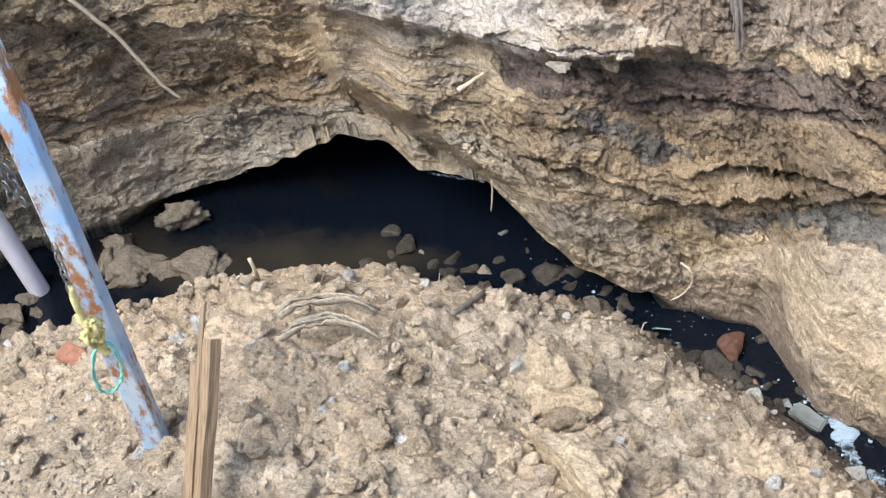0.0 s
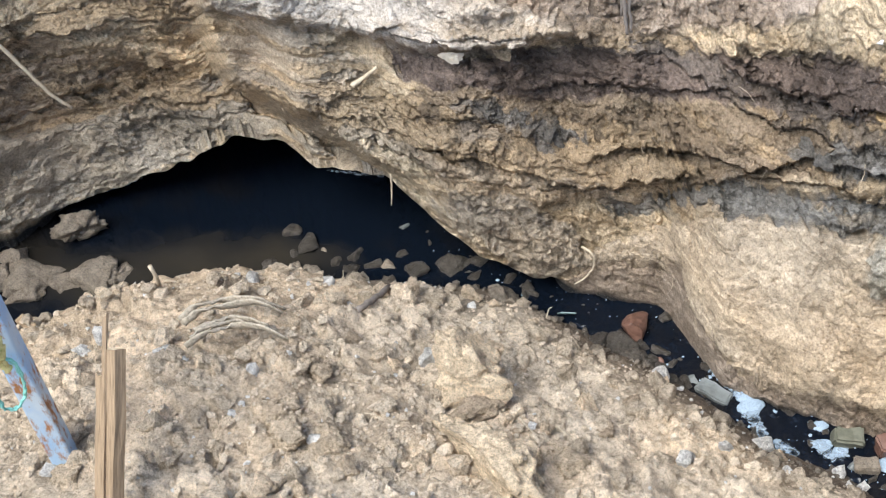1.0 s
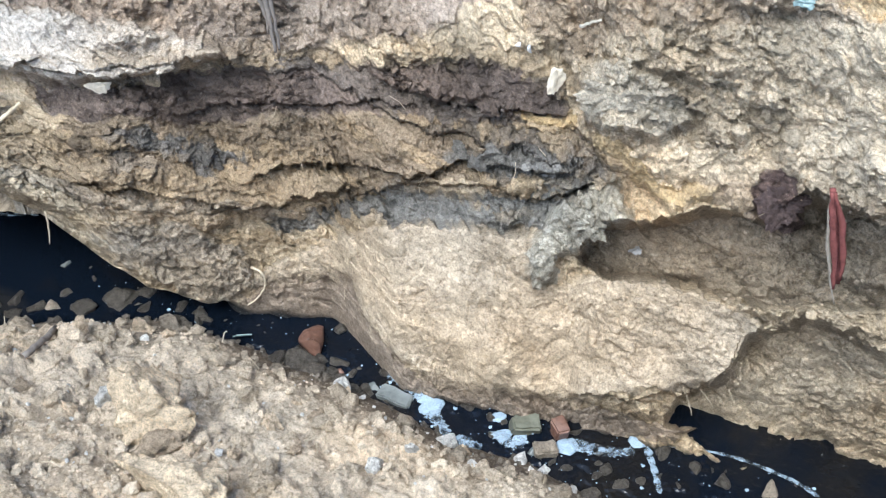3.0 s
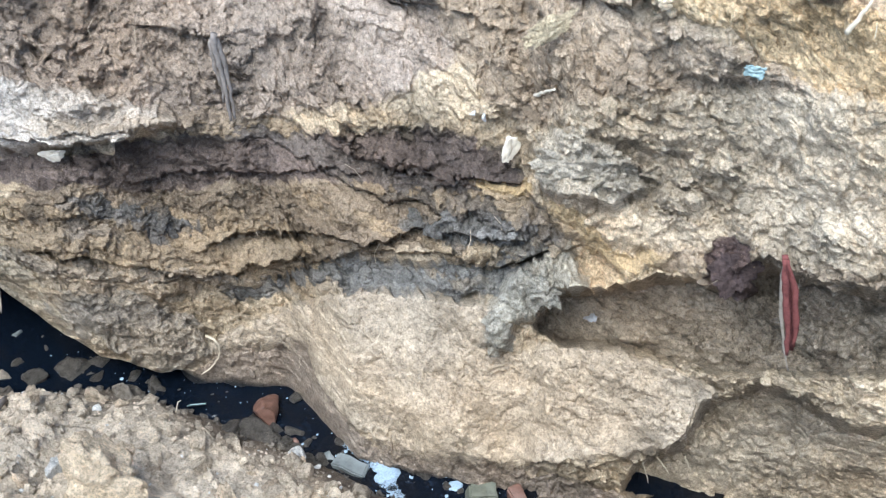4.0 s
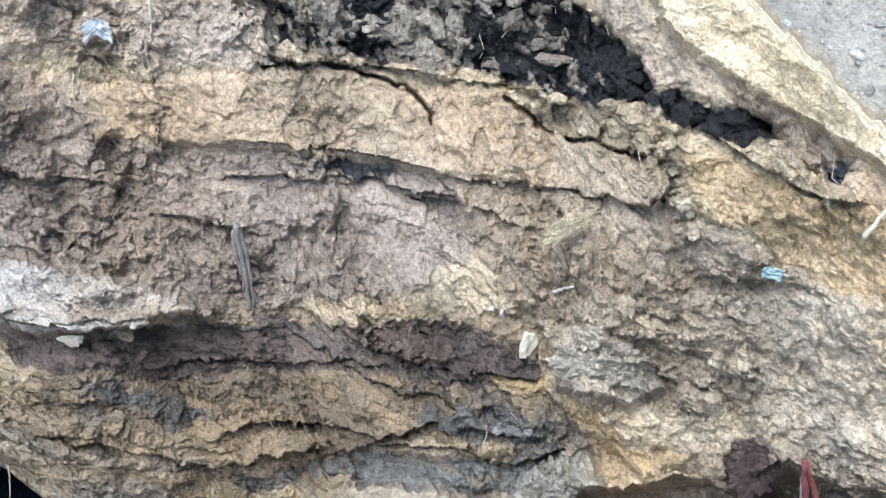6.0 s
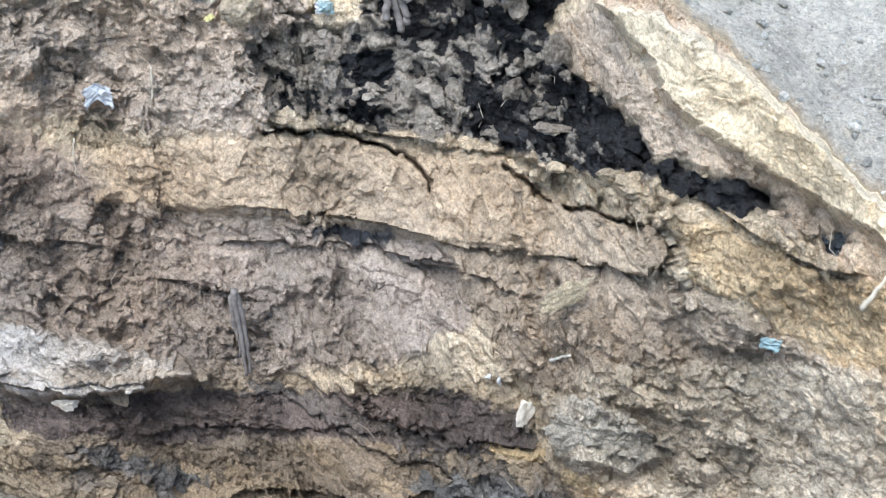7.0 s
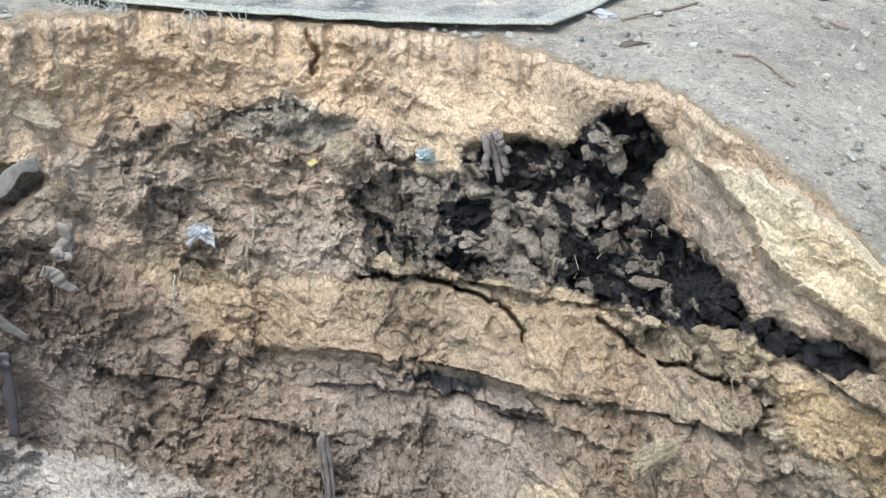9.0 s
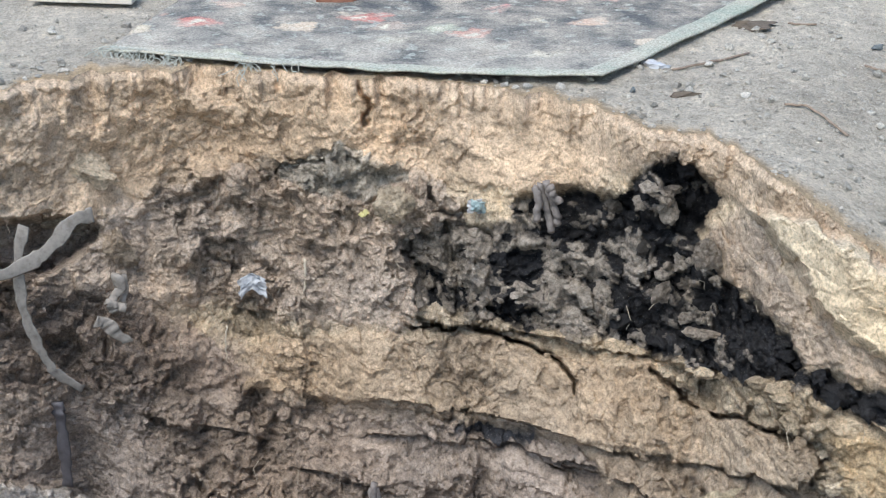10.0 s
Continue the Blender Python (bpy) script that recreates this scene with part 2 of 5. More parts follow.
# the ground slumps a little where the rim comes nearest
rim_z = -0.30 * ease(bearing[0], 6, 20)
reach_top = (rim_z - EYE) / np.tan(np.radians(top))
reach_foot = (WATER + curve(bearing[0], GAP) - EYE) / np.tan(np.radians(foot))
reach_foot = np.convolve(np.pad(reach_foot, 6, mode="edge"), np.ones(13) / 13, "valid")
reach = reach_foot + (reach_top - reach_foot) * ease(level, -0.15, 1.0)
reach = reach + ((rim_z - EYE) / np.tan(np.radians(dip[-1])) - reach_top) * ease(level, 0.94, 1.0)


def spots(b, d, r):
    b, d = np.radians(b), np.radians(d)
    return np.stack([r * np.sin(b), r * np.cos(b), EYE + r * np.tan(d)], -1)


def shards(x, y, seed, lean):
    """Broken faces: cells with a set-back and a tilt of their own. Gives height, the gap to the border, a random number and the way to the middle."""
    i, j = np.floor(x).astype(int), np.floor(y).astype(int)
    best = np.full(x.shape, 9.0)
    second, pick, ox, oy = best.copy(), np.zeros(x.shape, int), np.zeros(x.shape), np.zeros(x.shape)
    for dx in (-1, 0, 1):
        for dy in (-1, 0, 1):
            h = PERM[PERM[(i + dx + seed * 31) & 255] + ((j + dy) & 255)]
            px, py = i + dx + 0.5 + 0.42 * GRAD[h, 0] - x, j + dy + 0.5 + 0.42 * GRAD[h, 1] - y
            dist = np.hypot(px, py)
            near = dist < best
            second = np.where(near, best, np.minimum(second, dist))
            pick, ox, oy, best = np.where(near, h, pick), np.where(near, px, ox), np.where(near, py, oy), np.where(near, dist, best)
    tilt = GRAD[(pick * 7 + 3) & 255]
    high = (pick / 255.0 - 0.5) * 0.7 + 0.35 * (tilt[..., 0] * ox + tilt[..., 1] * oy) + lean * oy
    high = high * (0.15 + 0.85 * ease(second - best, 0.0, 0.35)) + 0.55 * (0.6 - best * best) * (pick > 90)
    return high, second - best, pick / 255.0, ox, oy


def slats(v, s, seed):
    """Beds like laid slates: each leans out to its lower edge and is cut under it."""
    k = np.floor(v).astype(int)
    f = v - k
    jut = 0.35 + 0.9 * PERM[(k * 5 + seed) & 255] / 255.0
    jut = jut * np.clip(0.55 + 1.3 * perlin(np.stack([s * 2.3, k * 3.7, s * 0 + seed], -1)), 0.0, 1.4)
    return jut * ((1 - f) * ease(f, 0.0, 0.08) - 0.4), PERM[(k * 11 + seed) & 255] / 255.0


# the face laid flat, in metres along and up
run_r = reach[ROWS_UP // 2]
run = np.hypot(np.diff(run_r), run_r[1:] * np.diff(np.radians(turns)))
along_s = np.concatenate([[0.0], np.cumsum(run)])[None, :].repeat(ROWS_UP, 0) - 4.0
up_h = EYE + reach * np.tan(np.radians(dip))
face = np.stack([along_s, along_s * 0, up_h], -1)
warp = np.stack([fbm(face * 2.2 + 5, 4), fbm(face * 2.2 + 31, 4)], -1)
rough_warp = np.stack([fbm(face * 14 + 7, 3), fbm(face * 14 + 44, 3)], -1)
crumb_warp = np.stack([fbm(face * 47 + 17, 2), fbm(face * 47 + 54, 2)], -1)


def broken(scale, wide, seed, lean):
    x = (along_s + 0.06 * warp[..., 0] + 0.030 * rough_warp[..., 0]) * scale / wide + 0.12 * crumb_warp[..., 0]
    y = (up_h + 0.06 * warp[..., 1] + 0.030 * rough_warp[..., 1] + 0.06 * along_s * np.sin(seed)) * scale + 0.12 * crumb_warp[..., 1]
    return shards(x, y, seed, lean)


big, _, big_pick, _, _ = broken(4.6, 1.4, 1, 0.3)
mid, _, mid_pick, mid_x, mid_y = broken(10.5, 1.2, 2, 0.25)
small, _, small_pick, small_x, small_y = broken(23, 1.1, 3, 0.15)
tiny, _, tiny_pick, _, _ = broken(48, 1.05, 4, 0.05)
# soil borders run round the clods
wa = bearing + 0.55 * warp[..., 0] + 0.35 * rough_warp[..., 0] + small_x * 0.45 + mid_x * 0.35
we = dip + 0.30 * warp[..., 1] + 0.25 * rough_warp[..., 1] + small_y * 0.30 + mid_y * 0.25
soil = np.empty(face.shape)
soil[:] = (0.50, 0.395, 0.268)
step, rugged = np.zeros(bearing.shape), np.full(bearing.shape, 1.0)


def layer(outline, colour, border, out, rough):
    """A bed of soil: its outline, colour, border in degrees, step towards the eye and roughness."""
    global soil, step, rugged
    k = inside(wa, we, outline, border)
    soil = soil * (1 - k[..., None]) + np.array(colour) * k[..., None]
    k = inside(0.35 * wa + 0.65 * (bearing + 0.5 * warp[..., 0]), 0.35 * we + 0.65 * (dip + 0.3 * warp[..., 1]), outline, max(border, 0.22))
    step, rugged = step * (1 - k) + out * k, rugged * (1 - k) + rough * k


# the upper beds
layer([(-39.60, -18.34), (-25.89, -21.77), (-22.00, -22.03), (-19.78, -21.09), (-14.48, -20.39), (-11.57, -20.14), (-7.19, -21.11), (-1.79, -21.49), (2.02, -20.31), (4.94, -21.14), (7.72, -22.82), (9.50, -25.76), (12.50, -27.14), (18.76, -31.65), (27.14, -37.60), (20.26, -8.56), (-37.34, -8.33)], (0.50, 0.372, 0.25), 0.25, 0.02, 0.45)
layer([(-32.29, -20.90), (-22.00, -22.03), (-19.78, -21.09), (-14.48, -20.39), (-11.57, -20.14), (-7.19, -21.11), (-5.19, -23.51), (-9.26, -27.39), (-12.83, -26.95), (-16.81, -26.05), (-26.55, -26.28), (-33.13, -25.20)], (0.475, 0.37, 0.275), 0.3, 0.015, 1.0)
layer([(-14.71, -20.26), (-11.56, -19.92), (-8.17, -21.00), (-10.64, -21.88), (-13.07, -21.35)], (0.38, 0.335, 0.27), 0.15, -0.01, 1.0)
layer([(-33.0, -24.4), (-26.16, -24.2), (-21.63, -25.09), (-16.44, -27.78), (-15.5, -29.6), (-16.9, -33.61), (-32.0, -32.6)], (0.29, 0.222, 0.168), 0.35, 0.0, 1.05)
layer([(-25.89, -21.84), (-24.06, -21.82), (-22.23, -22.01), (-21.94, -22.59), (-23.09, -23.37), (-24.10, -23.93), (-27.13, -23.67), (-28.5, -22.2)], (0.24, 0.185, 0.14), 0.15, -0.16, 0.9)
BURNT = [(-9.24, -23.64), (-7.01, -22.78), (-3.81, -23.01), (-3.57, -21.77), (-2.11, -21.41), (0.34, -21.68), (1.73, -20.40), (2.67, -20.02), (4.54, -20.82), (4.75, -21.93), (3.87, -23.11), (5.23, -24.61), (6.81, -25.40), (9.09, -27.70), (11.68, -28.10), (14.28, -28.67), (15.34, -29.64), (11.89, -29.44), (8.93, -28.40), (5.87, -28.67), (2.44, -27.97), (-0.17, -27.39), (-3.53, -27.22), (-8.10, -26.04)]
layer([(-16.19, -27.83), (-12.41, -27.35), (-8.12, -27.41), (-4.54, -27.53), (-2.47, -28.22), (2.21, -28.34), (3.86, -29.64), (9.74, -30.68), (10.68, -31.38), (10.01, -32.70), (5.12, -32.20), (-0.30, -31.74), (-6.72, -30.91), (-10.87, -30.16), (-15.92, -29.54)], (0.395, 0.295, 0.195), 0.2, 0.05, 0.6)
layer([(10.52, -30.26), (12.75, -30.00), (16.81, -31.24), (20.62, -31.46), (24.92, -33.63), (26.21, -37.70), (20.94, -35.86), (16.10, -34.05), (11.90, -32.83)], (0.52, 0.375, 0.215), 0.3, 0.02, 0.8)
layer([(-31.70, -27.35), (-15.92, -29.54), (-10.87, -30.16), (-6.72, -30.91), (-0.30, -31.74), (2.56, -34.51), (-2.99, -36.67), (-11.47, -37.03), (-16.81, -35.84), (-32.76, -30.90)], (0.345, 0.272, 0.21), 0.3, 0.0, 1.05)
layer([(-0.30, -31.74), (5.12, -32.20), (10.01, -32.70), (13.35, -33.55), (20.83, -35.43), (26.38, -41.99), (12.19, -42.65), (5.66, -37.96), (2.69, -36.55)], (0.375, 0.287, 0.20), 0.3, 0.03, 1.05)
layer([(4.48, -38.41), (6.61, -36.54), (19.42, -34.84), (25.39, -35.05), (27.80, -40.87), (21.62, -41.78), (16.69, -41.68), (10.21, -42.17), (7.04, -41.02)], (0.49, 0.395, 0.28), 0.35, 0.05, 0.85)
layer([(-7.23, -31.31), (-5.10, -31.11), (-2.42, -31.56), (-3.49, -31.91), (-5.64, -31.68)], (0.06, 0.058, 0.06), 0.12, -0.02, 1.2)
layer([(16.51, -29.90), (17.67, -29.49), (18.40, -30.03), (17.40, -30.54)], (0.05, 0.055, 0.06), 0.12, -0.02, 1.0)
# the burnt layer and the scraped edge over it
layer([(4.11, -23.09), (5.96, -21.85), (8.13, -23.93), (9.33, -25.64), (14.89, -27.91), (18.19, -29.62), (15.83, -30.24), (11.92, -28.07), (9.06, -27.48), (6.78, -25.18), (5.23, -24.61)], (0.40, 0.31, 0.225), 0.15, 0.02, 0.9)
layer([(6.20, -21.83), (8.64, -22.09), (11.98, -23.67), (14.92, -25.43), (18.28, -26.93), (22.0, -29.5), (22.0, -31.0), (18.85, -29.50), (14.40, -27.97), (9.57, -25.61), (8.35, -23.69)], (0.56, 0.445, 0.295), 0.12, 0.09, 0.35)
layer(BURNT, (0.030, 0.029, 0.030), 0.12, -0.06, 2.0)
# the pale plate, the dark bed and the thin beds under it
layer([(-31.04, -30.48), (-21.89, -33.59), (-20.35, -33.64), (-16.14, -34.94), (-14.14, -35.87), (-12.59, -36.61), (-16.55, -36.93), (-20.90, -36.70), (-22.48, -35.72), (-31.86, -32.63)], (0.47, 0.405, 0.335), 0.12, 0.10, 0.6)
layer([(-22.54, -35.94), (-18.55, -37.20), (-14.95, -37.10), (-10.98, -37.01), (-5.05, -37.70), (1.35, -37.80), (4.02, -38.60), (5.16, -40.42), (-0.39, -40.33), (-6.34, -39.72), (-15.08, -39.40), (-20.97, -38.03)], (0.165, 0.126, 0.105), 0.3, -0.02, 1.2)
layer([(-20.97, -38.03), (-15.08, -39.40), (-6.34, -39.72), (-0.39, -40.33), (5.16, -40.42), (7.28, -42.12), (-3.50, -42.79), (-6.61, -42.94), (-14.32, -43.01), (-20.21, -42.46), (-22.18, -40.29)], (0.25, 0.19, 0.13), 0.25, -0.02, 1.1)
layer([(-22.4, -39.4), (-18.6, -40.2), (-14.6, -41.1), (-10.5, -41.3), (-6.0, -42.2), (-8.5, -42.8), (-14.3, -43.4), (-20.2, -42.6)], (0.47, 0.365, 0.25), 0.25, 0.02, 1.0)
layer([(-18.95, -38.83), (-15.69, -39.55), (-12.42, -40.84), (-14.51, -40.95), (-17.24, -40.01)], (0.19, 0.175, 0.16), 0.2, -0.02, 1.1)
layer([(-2.22, -41.45), (2.64, -41.09), (7.58, -42.10), (4.57, -42.72), (-0.39, -42.04)], (0.20, 0.185, 0.165), 0.2, -0.03, 1.1)
layer([(-11.95, -43.50), (-7.86, -43.05), (-5.04, -42.74), (-1.01, -43.17), (4.57, -42.72), (7.61, -42.32), (2.81, -44.82), (-1.66, -44.52), (-3.88, -44.25), (-7.91, -43.50), (-10.81, -44.17)], (0.215, 0.20, 0.178), 0.15, -0.05, 1.1)
layer([(5.01, -38.37), (7.08, -37.34), (10.40, -38.68), (11.14, -39.75), (9.51, -40.70), (7.38, -40.29), (5.59, -40.17)], (0.56, 0.475, 0.36), 0.12, 0.12, 0.8)
layer([(2.00, -39.96), (4.97, -39.86), (5.16, -40.42), (3.53, -40.72)], (0.52, 0.37, 0.19), 0.12, 0.02, 0.6)
layer([(5.94, -40.84), (7.41, -40.52), (9.72, -42.15), (13.06, -42.26), (10.79, -43.18), (7.25, -41.89)], (0.43, 0.325, 0.19), 0.15, 0.05, 0.7)
# the sandy bulge, its lip and the hollows beside it
layer([(-14.06, -45.71), (-11.98, -45.22), (-6.32, -44.15), (-1.53, -44.35), (3.29, -44.81), (3.88, -46.85), (7.60, -46.00), (13.27, -46.46), (16.53, -47.27), (15.35, -49.60), (11.73, -50.46), (5.44, -51.46), (1.79, -51.33), (-1.83, -50.98), (-7.31, -48.91), (-8.33, -46.77), (-11.56, -46.24)], (0.355, 0.285, 0.205), 0.15, 0.05, 0.25)
layer([(2.98, -45.04), (4.62, -43.40), (7.61, -42.32), (8.35, -43.40), (8.74, -44.07), (6.97, -45.32), (4.71, -45.43), (3.96, -46.59), (2.79, -46.39)], (0.37, 0.335, 0.27), 0.15, 0.07, 1.0)
# recess under the overhang: set back, with some of its shade in the colour
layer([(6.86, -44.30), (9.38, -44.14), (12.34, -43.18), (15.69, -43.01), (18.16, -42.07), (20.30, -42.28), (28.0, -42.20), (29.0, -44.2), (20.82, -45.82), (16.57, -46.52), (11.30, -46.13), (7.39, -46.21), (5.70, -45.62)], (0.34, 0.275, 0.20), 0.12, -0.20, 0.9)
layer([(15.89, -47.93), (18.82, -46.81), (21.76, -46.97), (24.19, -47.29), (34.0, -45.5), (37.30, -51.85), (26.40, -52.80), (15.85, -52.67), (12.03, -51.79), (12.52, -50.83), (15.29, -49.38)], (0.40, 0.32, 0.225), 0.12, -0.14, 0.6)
layer([(-21.88, -41.84), (-16.20, -43.09), (-13.71, -44.37), (-12.79, -45.87), (-14.97, -46.62), (-16.76, -46.01), (-20.24, -44.01)], (0.34, 0.285, 0.22), 0.2, 0.03, 0.8)
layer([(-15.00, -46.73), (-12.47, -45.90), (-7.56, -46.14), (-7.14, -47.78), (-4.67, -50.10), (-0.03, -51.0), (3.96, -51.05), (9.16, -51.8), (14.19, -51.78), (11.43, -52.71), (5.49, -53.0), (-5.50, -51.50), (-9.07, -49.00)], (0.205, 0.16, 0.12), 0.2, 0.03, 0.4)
layer([(14.82, -42.55), (15.30, -41.35), (16.79, -41.37), (17.62, -42.84), (16.71, -43.43)], (0.12, 0.082, 0.072), 0.12, 0.03, 1.0)
# the wall beyond the fold
layer([(-50.49, -28.13), (-37.18, -32.72), (-31.40, -35.37), (-33.79, -36.51), (-37.84, -36.50), (-41.67, -36.63), (-44.44, -35.31), (-53.73, -33.49)], (0.33, 0.25, 0.175), 0.3, -0.06, 1.2)
layer([(-50.0, -35.0), (-44.54, -35.52), (-41.28, -35.80), (-36.71, -35.84), (-34.02, -35.53), (-31.06, -35.6), (-29.11, -37.41), (-26.14, -39.73), (-23.43, -41.27), (-26.95, -40.54), (-30.56, -38.32), (-35.93, -39.08), (-40.06, -38.87), (-50.0, -39.0)], (0.345, 0.30, 0.24), 0.15, 0.06, 0.75)
layer([(-30.08, -34.24), (-26.62, -34.37), (-22.86, -36.70), (-24.54, -37.86), (-27.42, -37.68), (-29.70, -36.38)], (0.41, 0.335, 0.25), 0.3, 0.0, 0.9)
back = inside(bearing + 0.3 * warp[..., 0], dip + 0.3 * warp[..., 1], LEFT_WALL, 0.5)
FOLD = [(-29.34, -28.56), (-30.08, -34.24), (-29.57, -35.94), (-27.79, -37.97), (-25.21, -39.62), (-23.43, -41.27)]
step += (1 - back) * 0.28 * np.exp(-along(bearing, dip, FOLD) / 4.5)
CRACKS = [
    [(-8.64, -27.05), (-5.58, -27.27), (-3.53, -27.73), (-1.70, -28.46), (-0.89, -29.24), (-1.01, -29.80)],
    [(2.49, -28.65), (3.86, -29.61), (6.55, -30.22), (8.69, -30.59), (10.17, -30.89), (10.54, -31.64), (9.97, -32.36)],
    [(-10.71, -17.10), (-10.54, -17.90), (-10.19, -18.36), (-10.37, -19.03)],
    [(-7.81, -21.46), (-7.31, -22.37), (-6.69, -22.72), (-5.83, -22.25)],
]

# relief: bulges, broken faces, beds, ledges, cracks
patchy = ease(fbm(face * 2.1 + 19, 3), -0.4, 0.4)
rugged = rugged * (0.45 + 0.85 * patchy)
BEDDED = [(-35.41, -31.38), (-22.42, -35.51), (-14.49, -36.29), (-3.25, -36.86), (5.42, -38.12), (8.24, -42.50), (5.88, -43.56), (-5.45, -44.08), (-13.17, -45.05), (-21.86, -43.05), (-36.83, -34.56)]
LEFT_BEDS = [(-50.01, -23.11), (-29.46, -28.53), (-30.47, -35.09), (-37.93, -36.71), (-44.06, -35.67), (-56.10, -33.14)]
beds = np.maximum(inside(wa, we, BEDDED, 0.8), inside(wa, we, LEFT_BEDS, 0.8))
lay_v = up_h + 0.07 * warp[..., 1] + 0.035 * rough_warp[..., 1] + 0.012 * crumb_warp[..., 1] + 0.05 * fbm(face * (1.2, 1, 0.4) + 60, 3)
thick_bed, thick_pick = slats(lay_v * 9.5, along_s, 3)
thin_bed, thin_pick = slats((lay_v + 0.02 * rough_warp[..., 0]) * 23, along_s, 40)
crumbly = fbm(face * 13 + 5, 4, 0.55)
relief = 0.10 * fbm(face * 1.4 + 2, 3) + 0.026 * fbm(face * 5 + 12, 2)
lumpy = 0.070 * big + 0.055 * mid + 0.034 * small + 0.014 * tiny + 0.016 * crumbly
relief += np.clip(rugged, 0, 1.6) * (lumpy * (1 - 0.45 * beds) + 0.0025 * crumb_warp[..., 0])
relief += np.clip(rugged, 0, 1.2) * ((0.004 + 0.046 * beds) * thick_bed + (0.003 + 0.015 * beds) * thin_bed)


def ledge(line, out, above, under, below):
    """Soil that juts out over a line by out and is hollowed by under beneath it, dying away over above and below degrees."""
    global relief
    a0, a1 = line[0][0], line[-1][0]
    d = dip + 0.16 * rough_warp[..., 1] + 0.25 * mid_y - curve(bearing, line)
    ends = ease(bearing, a0 - 0.3, a0 + 0.9) * ease(-bearing, -a1 - 0.3, -a1 + 0.9) * np.clip(0.9 + 0.9 * warp[..., 0], 0.35, 1.4)
    relief = relief + ends * np.where(d > 0, 0.85 * out * np.exp(-np.maximum(d, 0) / above), -0.6 * under * np.exp(np.minimum(d, 0) / below))


ledge([(-10.60, -30.05), (-7.21, -30.40), (-3.50, -30.89), (0.82, -31.94), (4.61, -32.08), (9.21, -32.52), (10.65, -31.86)], 0.035, 1.2, 0.05, 0.5)
ledge([(-8.64, -26.95), (-5.58, -27.17), (-3.53, -27.63), (-1.70, -28.36), (-0.89, -29.04)], 0.02, 0.5, 0.10, 0.22)
ledge([(2.49, -28.55), (3.86, -29.51), (6.55, -30.12), (8.69, -30.49), (10.17, -30.79)], 0.02, 0.5, 0.05, 0.2)
ledge([(-9.12, -26.47), (-7.12, -27.09), (-4.04, -27.22), (-0.94, -27.75), (3.23, -28.16), (5.63, -28.92)], 0.05, 0.6, 0.04, 0.3)
ledge([(-10.95, -31.51), (-7.24, -31.65), (-3.49, -31.91), (0.60, -32.86)], 0.03, 0.7, 0.05, 0.6)
ledge([(-14.20, -32.64), (-10.54, -33.34), (-9.22, -33.97)], 0.04, 0.7, 0.04, 0.5)
ledge([(-21.38, -29.63), (-20.03, -30.36), (-17.84, -30.73), (-15.62, -31.28)], 0.04, 0.6, 0.03, 0.4)
ledge([(-22.40, -35.50), (-19.16, -36.60), (-16.01, -37.00), (-12.69, -36.70), (-11.46, -36.80)], 0.05, 0.8, 0.07, 0.7)
ledge([(-2.41, -32.36), (1.99, -33.26), (3.40, -33.86)], 0.03, 0.8, 0.06, 0.9)
ledge([(-14.64, -20.41), (-11.28, -20.17), (-9.37, -20.88)], 0.02, 0.6, 0.03, 0.3)
ledge([(11.60, -29.25), (14.89, -30.61), (17.03, -31.16), (19.26, -31.32)], 0.05, 0.7, 0.06, 0.5)
ledge([(-15.78, -38.64), (-11.19, -38.63), (-6.60, -39.23), (-2.47, -39.25), (1.38, -39.67), (4.96, -39.93)], 0.035, 0.6, 0.045, 0.6)
ledge([(-12.20, -41.72), (-9.57, -41.41), (-6.86, -41.62), (-3.86, -42.46), (-0.74, -41.62), (2.33, -42.07), (5.42, -42.20)], 0.06, 0.5, 0.07, 0.5)
ledge([(-21.43, -40.40), (-17.69, -41.53), (-14.38, -42.71), (-11.04, -42.87), (-6.97, -42.52)], 0.06, 0.9, 0.06, 0.6)
ledge([(-7.01, -42.87), (-4.18, -42.56), (-0.14, -42.77), (3.63, -43.30), (7.59, -42.32)], 0.05, 0.4, 0.06, 0.5)
ledge([(6.85, -44.19), (9.36, -44.02), (12.32, -43.07), (15.66, -42.90), (17.98, -41.52), (20.27, -42.17), (25.84, -42.49)], 0.06, 0.9, 0.08, 0.7)
ledge([(5.74, -50.98), (8.98, -51.02), (13.45, -50.38), (15.23, -49.26), (15.57, -47.97)], 0.05, 0.8, 0.06, 0.6)
ledge([(-23.92, -34.75), (-23.22, -35.52), (-21.26, -35.52)], 0.05, 0.6, 0.04, 0.5)
ledge([(-44.22, -30.51), (-40.57, -31.14), (-36.31, -32.59), (-30.39, -33.85)], 0.04, 0.7, 0.06, 0.6)
ledge([(-44.41, -34.15), (-42.23, -34.82), (-39.71, -34.84), (-36.04, -34.84)], 0.04, 0.5, 0.05, 0.4)
for line in CRACKS:
    near = along(bearing + 0.45 * rough_warp[..., 0], dip + 0.45 * rough_warp[..., 1], line)
    relief -= 0.055 * (1 - ease(near, 0.04, 0.15))
fade = ease(1 - level, 0.0, 0.015)
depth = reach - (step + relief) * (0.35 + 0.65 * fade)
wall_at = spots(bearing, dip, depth)
